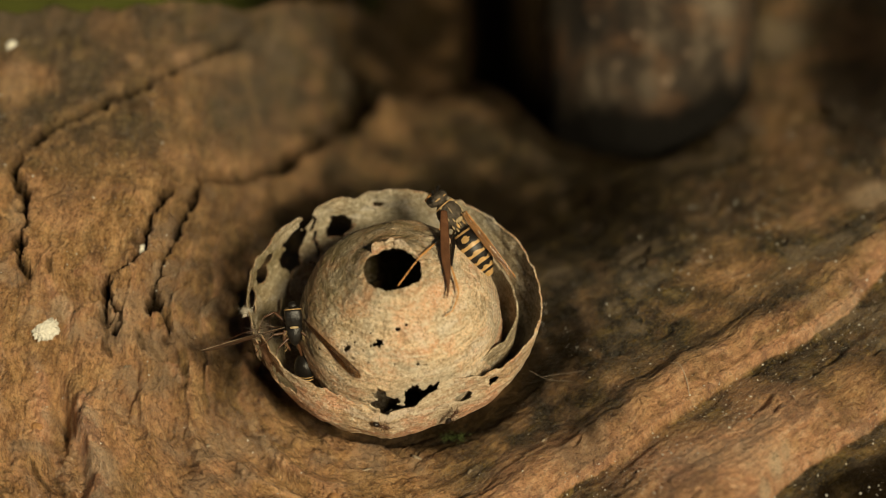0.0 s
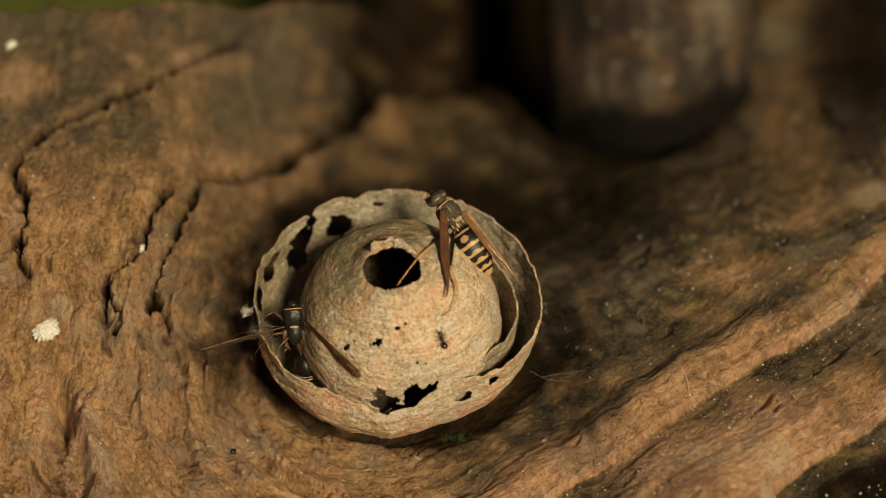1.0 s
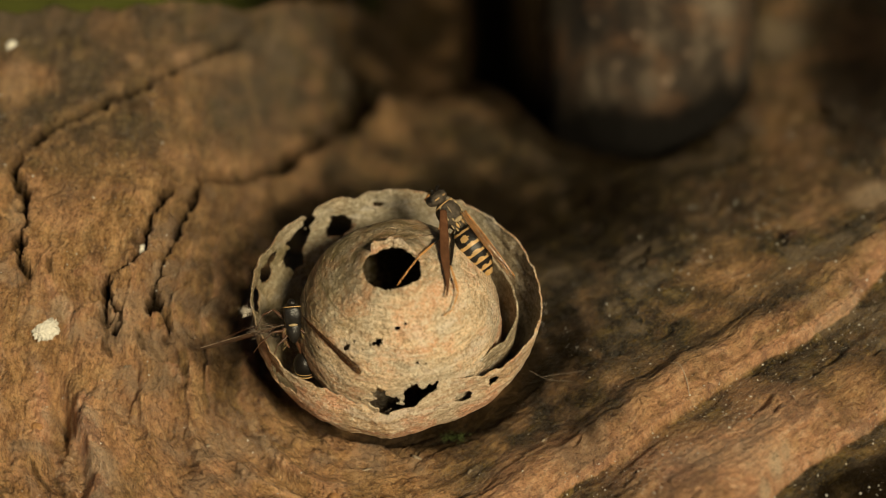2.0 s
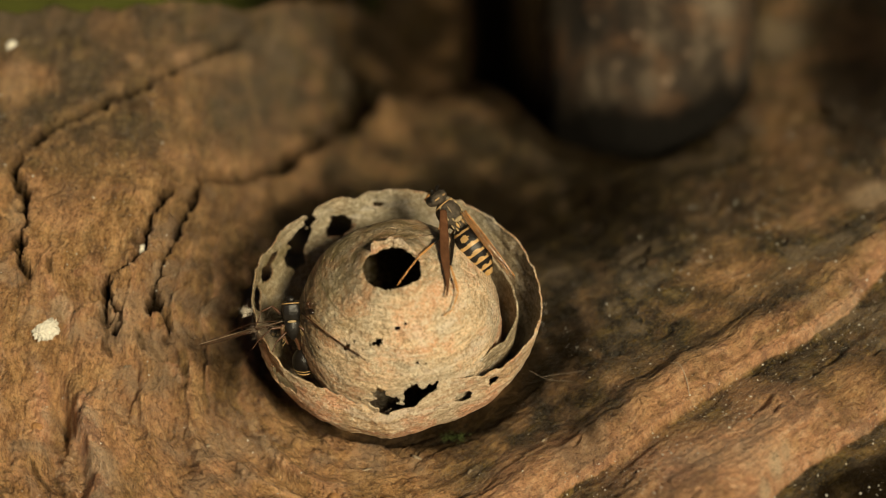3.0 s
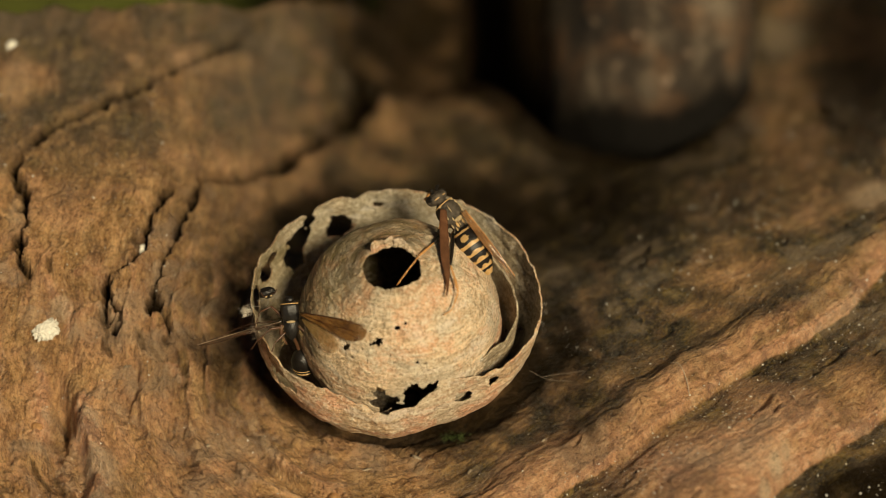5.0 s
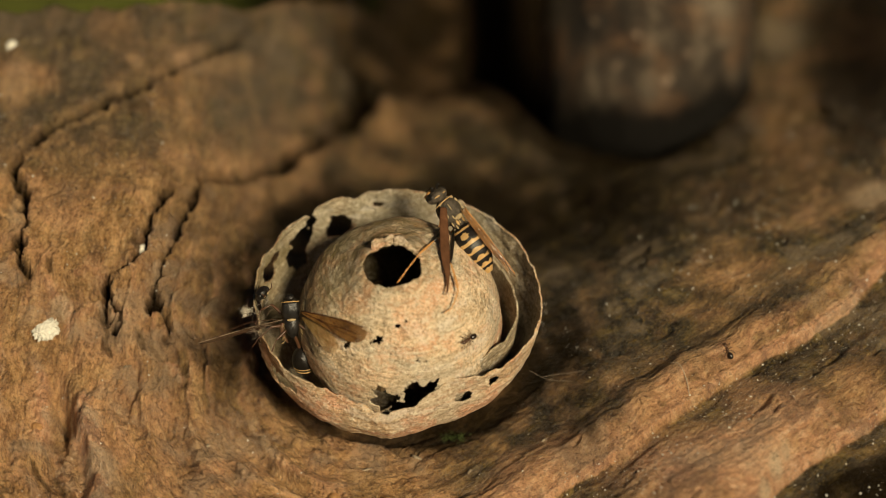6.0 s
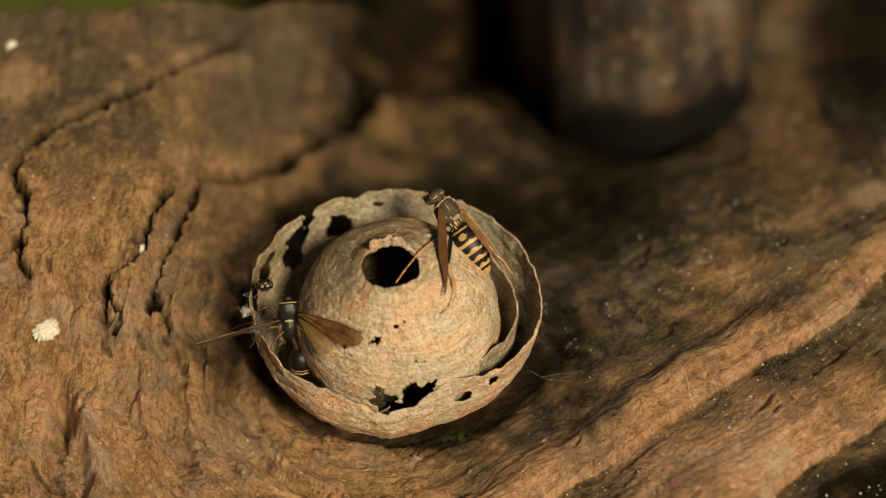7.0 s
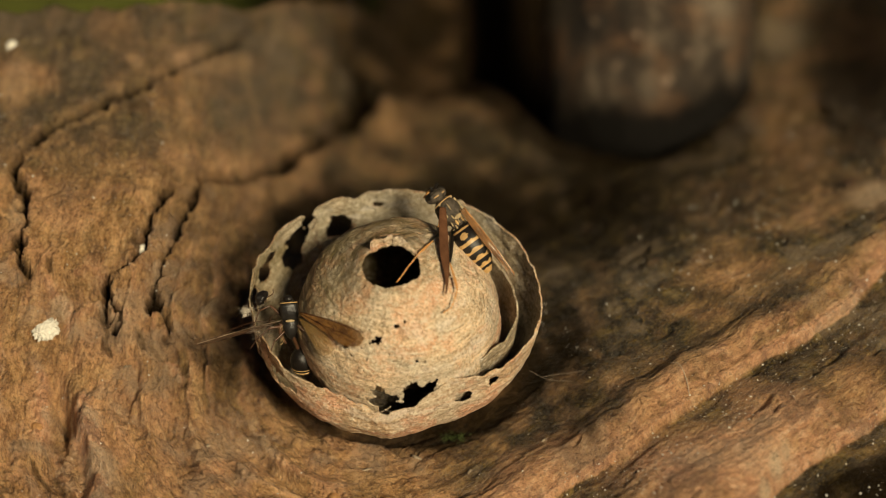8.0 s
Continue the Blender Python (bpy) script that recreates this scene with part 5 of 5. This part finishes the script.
    walk(ants[1], (
            (0, spot(9.0, -17.0, 11.1, 0.74, 0.53, -0.13, 0.40)), (0.1, spot(9.2, -16.9, 11.3, 0.81, 0.57, 0.10, 0.12)),
            (0.2, spot(13.6, -14.4, 10.8, 0.52, 0.55, -0.22, 0.62)), (0.3, spot(11.7, -15.1, 15.1, 0.08, 0.19, -0.16, 0.97)),
            (0.5, spot(10.5, -16.0, 14.1, -0.39, -0.10, -0.49, 0.77)), (0.7, spot(9.6, -16.6, 12.4, 0.12, 0.32, -0.44, 0.83)),
            (0.8, spot(9.1, -16.0, 14.8, 0.39, -0.04, -0.03, 0.92)), (0.9, spot(7.6, -14.7, 16.0, 0.44, 0.46, -0.36, 0.68)),
            (1, spot(7.5, -11.8, 22.9, 0.48, 0.30, -0.14, 0.81)), (1.1, spot(5.8, -9.2, 26.1, 0.34, 0.20, -0.16, 0.91)),
            (1.2, spot(2.4, -4.4, 25.5, -0.10, 0.07, -0.43, 0.90)), (1.3, spot(0.0, -2.0, 15.5, 0.45, 0.02, -0.05, 0.89)),
            (3.4, spot(0.0, -2.0, 15.5, -0.21, -0.01, -0.05, 0.98)), (3.5, spot(-0.4, -5.0, 25.0, -0.70, -0.26, -0.19, 0.63)),
            (3.6, spot(0.7, -14.9, 20.3, -0.92, -0.37, 0.09, 0.08)), (3.7, spot(0.2, -10.1, 26.7, -0.89, -0.33, 0.21, -0.23)),
            (3.8, spot(10.0, -7.4, 24.9, -0.92, -0.18, -0.23, 0.26)), (3.9, spot(11.3, -9.6, 22.2, -0.85, -0.22, -0.37, 0.29)),
            (4, spot(14.6, -9.0, 14.7, -0.81, -0.41, -0.41, -0.08)), (4.1, spot(19.2, 3.0, 8.0, -0.85, -0.08, -0.02, -0.52)),
            (5.7, spot(19.2, 3.0, 8.0, -0.99, -0.08, -0.04, 0.14)), (5.8, spot(14.0, -9.4, 16.2, -0.82, -0.36, 0.12, -0.42)),
            (5.9, spot(13.7, -8.2, 19.9, -0.31, -0.40, 0.29, -0.81)), (6, spot(11.5, -10.1, 21.4, 0.30, -0.16, 0.43, -0.84)),
            (6.1, spot(11.7, -11.4, 17.9, 0.73, 0.19, 0.45, -0.47)), (6.2, spot(12.5, -10.6, 17.7, 0.85, 0.42, 0.29, 0.12)),
            (6.3, spot(13.2, -8.5, 20.3, 0.86, 0.27, 0.41, -0.15)), (6.4, spot(14.0, -9.6, 15.4, 0.84, 0.37, 0.39, 0.02)),
            (6.5, spot(19.2, 3.0, 8.0, 0.86, 0.08, 0.03, 0.50)), (7.2, spot(19.2, 3.0, 8.0, 0.98, 0.08, 0.04, -0.16)),
            (7.3, spot(15.6, -6.2, 16.8, 0.69, -0.20, 0.28, -0.63)), (7.4, spot(2.0, -14.7, 20.9, 0.46, 0.21, 0.38, -0.77)),
            (7.5, spot(1.4, -12.6, 13.6, 0.58, 0.34, 0.39, -0.63)), (7.6, spot(1.0, -6.0, 6.0, 0.00, 0.23, 0.31, -0.92)),
            (8, spot(1.0, -6.0, 6.0, 0.00, 0.23, 0.31, -0.92))))
    walk(ants[2], (
            (0, spot(-18.5, 4.0, 5.0, 0.14, 0.01, -0.04, 0.99)), (2.7, spot(-18.5, 4.0, 5.0, -0.51, -0.02, -0.04, 0.86)),
            (2.8, spot(-12.1, -7.1, 21.3, -0.90, -0.08, 0.21, 0.38)), (2.9, spot(-12.1, -6.1, 22.2, -0.88, 0.02, 0.40, -0.25)),
            (3, spot(-12.7, -4.6, 22.2, -0.51, 0.22, 0.32, -0.76)), (3.1, spot(-12.9, -4.1, 22.1, -0.88, -0.05, 0.38, -0.28)),
            (3.2, spot(-11.3, -5.3, 23.5, -0.60, 0.07, 0.27, -0.75)), (3.3, spot(-13.7, -0.2, 21.6, -0.91, -0.08, 0.38, -0.18)),
            (3.4, spot(-12.7, -2.1, 22.7, -0.87, -0.21, 0.30, 0.32)), (3.5, spot(-11.7, -3.4, 23.7, -0.90, -0.01, 0.32, -0.31)),
            (3.7, spot(-14.6, 14.9, 9.7, -0.97, -0.04, -0.08, 0.22)), (3.9, spot(-18.5, 4.0, 5.0, -0.62, -0.03, -0.04, 0.78)),
            (4.2, spot(-18.5, 4.0, 5.0, -0.97, -0.04, -0.01, 0.23)), (4.3, spot(1.0, -6.0, 6.0, -0.91, -0.04, -0.02, 0.41)),
            (4.4, spot(4.9, -15.5, 16.9, -0.92, -0.30, 0.20, -0.17)), (4.5, spot(5.0, -15.3, 18.0, -0.83, -0.54, -0.09, -0.12)),
            (4.6, spot(6.0, -0.4, -1.1, -0.83, -0.27, -0.04, 0.49)), (4.7, spot(4.7, -6.4, 4.6, -0.45, 0.05, -0.36, 0.82)),
            (4.8, spot(1.0, -6.0, 6.0, 0.06, 0.00, -0.05, 1.00)), (8, spot(1.0, -6.0, 6.0, 0.06, 0.00, -0.05, 1.00))))
    walk(ants[3], (
            (0, spot(-18.5, 4.0, 5.0, 0.14, 0.01, -0.04, 0.99)), (3.2, spot(-18.5, 4.0, 5.0, 0.64, 0.03, -0.03, 0.77)),
            (3.3, spot(-19.4, 8.6, 10.4, 0.66, 0.41, 0.16, 0.61)), (3.4, spot(-18.8, 10.2, 10.5, 0.73, 0.50, 0.23, 0.42)),
            (3.5, spot(-18.2, 11.3, 10.5, 0.30, 0.48, -0.09, 0.82)), (3.8, spot(-18.3, 11.0, 10.6, -0.08, 0.37, -0.30, 0.87)),
            (4, spot(-18.6, 10.9, 11.1, -0.12, 0.39, -0.31, 0.86)), (4.2, spot(-19.8, 9.4, 12.3, -0.27, 0.33, -0.29, 0.86)),
            (4.6, spot(-20.9, 8.0, 13.1, -0.74, 0.01, -0.41, 0.53)), (5.2, spot(-22.8, 23.9, -0.1, -0.92, -0.11, -0.36, -0.10)),
            (5.8, spot(-22.6, 25.3, -0.2, -0.82, -0.25, -0.17, -0.48)), (6.5, spot(-21.8, 26.8, -0.7, -0.95, -0.21, -0.16, 0.18)),
            (7.2, spot(-22.6, 24.0, -0.2, -0.83, -0.22, -0.18, -0.48)), (7.6, spot(-22.0, 26.3, -0.7, -0.96, -0.19, -0.13, 0.17)),
            (8, spot(-22.1, 25.7, -0.6, -0.67, 0.07, -0.15, 0.72))))
    walk(ants[4], (
            (0, spot(85.3, -1.9, 12.0, 0.73, 0.09, -0.09, 0.67)), (5.7, spot(85.4, -1.7, 12.1, 0.15, -0.02, -0.12, 0.98)),
            (5.8, spot(76.4, -1.4, 11.4, -0.03, -0.13, 0.05, 0.99)), (5.9, spot(63.9, -3.1, 7.8, -0.07, 0.17, -0.34, 0.92)),
            (6, spot(52.9, -5.8, 13.3, 0.50, 0.18, -0.16, 0.83)), (6.1, spot(52.7, -2.0, 13.1, 0.92, -0.02, -0.12, 0.36)),
            (6.2, spot(58.7, -2.3, 13.2, 0.96, 0.07, 0.09, -0.26)), (6.3, spot(58.7, -5.4, 11.3, 0.59, -0.00, 0.49, -0.64)),
            (6.4, spot(52.2, -10.8, 8.6, 0.24, -0.11, 0.42, -0.87)), (6.5, spot(44.6, -16.1, 11.3, -0.01, -0.24, 0.49, -0.84)),
            (6.6, spot(41.6, -15.2, 12.2, -0.25, 0.04, 0.17, -0.95)), (6.7, spot(33.9, -7.9, 7.4, -0.46, 0.20, 0.04, -0.86)),
            (6.8, spot(28.8, 3.8, 3.7, -0.84, 0.04, 0.25, -0.48)), (6.9, spot(29.8, 4.5, 4.3, -0.35, 0.17, 0.17, -0.91)),
            (7, spot(29.0, 3.9, 3.8, 0.30, 0.22, 0.04, -0.93)), (7.2, spot(30.7, 3.2, 4.7, 0.82, 0.15, -0.12, -0.54)),
            (7.4, spot(37.1, 8.6, 8.4, 0.97, 0.01, -0.21, 0.08)), (7.7, spot(56.5, 22.0, 10.4, 0.95, -0.09, -0.05, 0.31)),
            (8, spot(77.5, 37.1, 7.2, 0.94, -0.11, -0.06, 0.32))))
    walk(ants[5], (
            (0, spot(23.2, -32.8, -0.7, 0.70, -0.11, -0.13, 0.70)), (2.9, spot(23.2, -32.6, -0.7, 0.69, -0.13, -0.16, 0.70)),
            (3, spot(23.9, -27.3, -2.2, 0.72, 0.25, -0.22, 0.60)), (3.1, spot(24.6, -25.5, 2.4, 0.75, 0.35, -0.15, 0.54)),
            (3.2, spot(29.7, -16.1, 6.6, 0.85, -0.17, -0.16, 0.46)), (3.3, spot(34.6, -7.3, 7.9, 0.85, -0.14, -0.22, 0.46)),
            (3.4, spot(35.7, -5.6, 8.4, 0.49, -0.18, -0.08, 0.85)), (3.5, spot(30.1, -1.5, 4.6, 0.79, -0.15, -0.20, 0.56)),
            (3.6, spot(32.5, 1.0, 6.1, 0.54, -0.11, -0.09, 0.83)), (3.8, spot(30.0, 3.3, 4.3, -0.10, -0.13, 0.01, 0.99)),
            (3.9, spot(33.1, -4.4, 6.8, -0.69, -0.15, 0.12, 0.69)), (4, spot(40.8, -17.7, 11.5, -0.90, -0.14, 0.01, 0.42)),
            (4.1, spot(46.7, -24.3, 11.2, -0.89, 0.03, 0.14, 0.43)), (4.2, spot(52.2, -31.4, 11.8, -0.91, -0.05, -0.14, 0.37)),
            (4.4, spot(60.6, -38.6, 7.2, -0.94, 0.03, 0.04, 0.34)), (8, spot(60.8, -38.8, 7.2, -0.94, 0.03, 0.04, 0.34))))
    walk(ants[6], (
            (0, spot(29.9, -36.4, 4.1, 0.62, 0.03, -0.35, 0.70)), (0.9, spot(29.9, -36.1, 4.1, 0.75, -0.29, -0.07, 0.59)),
            (1, spot(31.0, -29.8, 4.0, 0.80, -0.12, -0.19, 0.55)), (1.1, spot(34.9, -22.6, 4.7, 0.76, 0.40, -0.16, 0.49)),
            (1.2, spot(38.0, -18.3, 10.3, 0.84, 0.07, -0.17, 0.51)), (1.3, spot(40.3, -13.0, 12.6, 0.83, 0.02, -0.15, 0.54)),
            (1.5, spot(45.5, -1.3, 11.3, 0.89, 0.06, -0.05, 0.45)), (2, spot(65.8, 21.2, 11.2, 0.96, -0.11, -0.05, 0.26)),
            (2.5, spot(89.4, 30.9, 13.5, 0.98, -0.02, -0.08, 0.19)), (8, spot(89.6, 30.8, 13.6, 0.98, -0.02, -0.08, 0.19))))
    walk(ants[7], (
            (0, spot(-71.7, -4.9, 1.4, 0.99, 0.11, 0.02, -0.02)), (0.3, spot(-69.8, -5.0, 1.5, 1.00, 0.08, -0.06, -0.01)),
            (0.4, spot(-53.5, -4.7, -0.3, 0.91, 0.19, -0.35, -0.12)), (0.5, spot(-41.3, -6.7, 0.7, 0.91, 0.15, -0.36, -0.13)),
            (0.6, spot(-31.1, -7.9, 0.0, 0.98, -0.15, 0.13, 0.01)), (0.7, spot(-22.1, -7.3, -2.4, 0.82, 0.14, -0.03, -0.55)),
            (0.9, spot(-24.6, -12.5, -2.3, 0.39, 0.07, 0.25, -0.88)), (1.1, spot(-28.6, -18.4, 0.8, 0.41, -0.15, 0.02, -0.90)),
            (1.5, spot(-35.2, -25.5, 1.3, 0.47, -0.11, 0.22, -0.85)), (1.8, spot(-38.3, -31.7, 0.8, 0.92, -0.02, 0.15, -0.36)),
            (2.5, spot(-30.4, -31.8, 0.9, 0.93, 0.12, 0.17, 0.29)), (2.7, spot(-23.1, -21.6, 0.6, 0.85, -0.16, -0.02, 0.51)),
            (2.8, spot(-18.2, -12.4, -2.4, 0.62, 0.06, 0.08, 0.77)), (2.9, spot(-20.3, -9.0, -2.3, 0.48, 0.05, -0.16, 0.86)),
            (3, spot(-24.2, -2.2, -1.8, 0.53, 0.22, 0.11, 0.81)), (3.7, spot(-27.9, 7.2, -0.5, -0.09, 0.19, -0.08, 0.98)),
            (4, spot(-24.1, -4.5, -2.0, -0.69, 0.14, -0.17, 0.69)), (4.2, spot(-11.1, -13.6, -2.3, -0.89, -0.28, 0.14, 0.33)),
            (4.4, spot(-5.3, -18.6, -1.9, -0.85, -0.01, 0.04, 0.52)), (4.6, spot(-3.3, -25.7, -1.4, -0.42, -0.05, 0.03, 0.91)),
            (5, spot(-17.2, -31.9, 1.0, 0.19, 0.01, -0.10, 0.98)), (5.5, spot(-28.4, -21.9, 0.9, 0.63, 0.09, 0.02, 0.78)),
            (5.8, spot(-26.9, 1.8, -1.4, 0.96, 0.13, 0.12, 0.21)), (6, spot(-25.1, -1.4, -1.3, 0.89, 0.04, 0.15, -0.44)),
            (6.1, spot(-22.8, -4.1, -2.7, 0.89, 0.16, -0.18, -0.38)), (6.2, spot(-14.2, -10.5, -2.6, 0.93, 0.21, -0.10, 0.28)),
            (6.3, spot(-14.6, -10.0, -2.5, 0.54, 0.20, -0.01, 0.81)), (6.5, spot(-18.4, -8.6, -2.0, 0.21, 0.06, 0.10, 0.97)),
            (6.6, spot(-21.4, -7.2, -2.1, 0.02, -0.17, -0.10, 0.98)), (7, spot(-36.4, -10.8, -0.0, -0.01, 0.21, 0.00, 0.98)),
            (7.5, spot(-58.5, -8.7, 0.2, -0.02, 0.14, -0.05, 0.99)), (7.8, spot(-69.3, -9.6, 1.3, 0.01, 0.12, 0.04, 0.99)),
            (8, spot(-71.1, -9.5, 1.2, 0.04, -0.14, -0.22, 0.96))))
    walk(ants[8], (
            (0, spot(-72.7, 18.8, 16.5, 0.68, 0.19, 0.16, -0.69)), (6, spot(-72.7, 16.7, 14.6, 0.90, 0.31, 0.08, -0.30)),
            (6.3, spot(-46.5, 11.9, 11.6, 0.83, 0.50, -0.09, -0.23)), (6.5, spot(-33.0, 14.7, 5.0, 0.91, 0.19, 0.34, -0.14)),
            (6.7, spot(-28.6, 12.6, 1.1, 0.64, 0.01, 0.27, -0.72)), (7, spot(-34.6, 2.6, 1.1, 0.34, 0.25, 0.02, -0.91)),
            (7.4, spot(-50.3, -6.1, 2.9, 0.08, -0.11, -0.15, -0.98)), (7.8, spot(-69.6, -7.1, 1.2, 0.02, -0.11, 0.11, -0.99)),
            (8, spot(-71.4, -7.1, 1.2, -0.01, 0.01, 0.07, -1.00))))


motions()
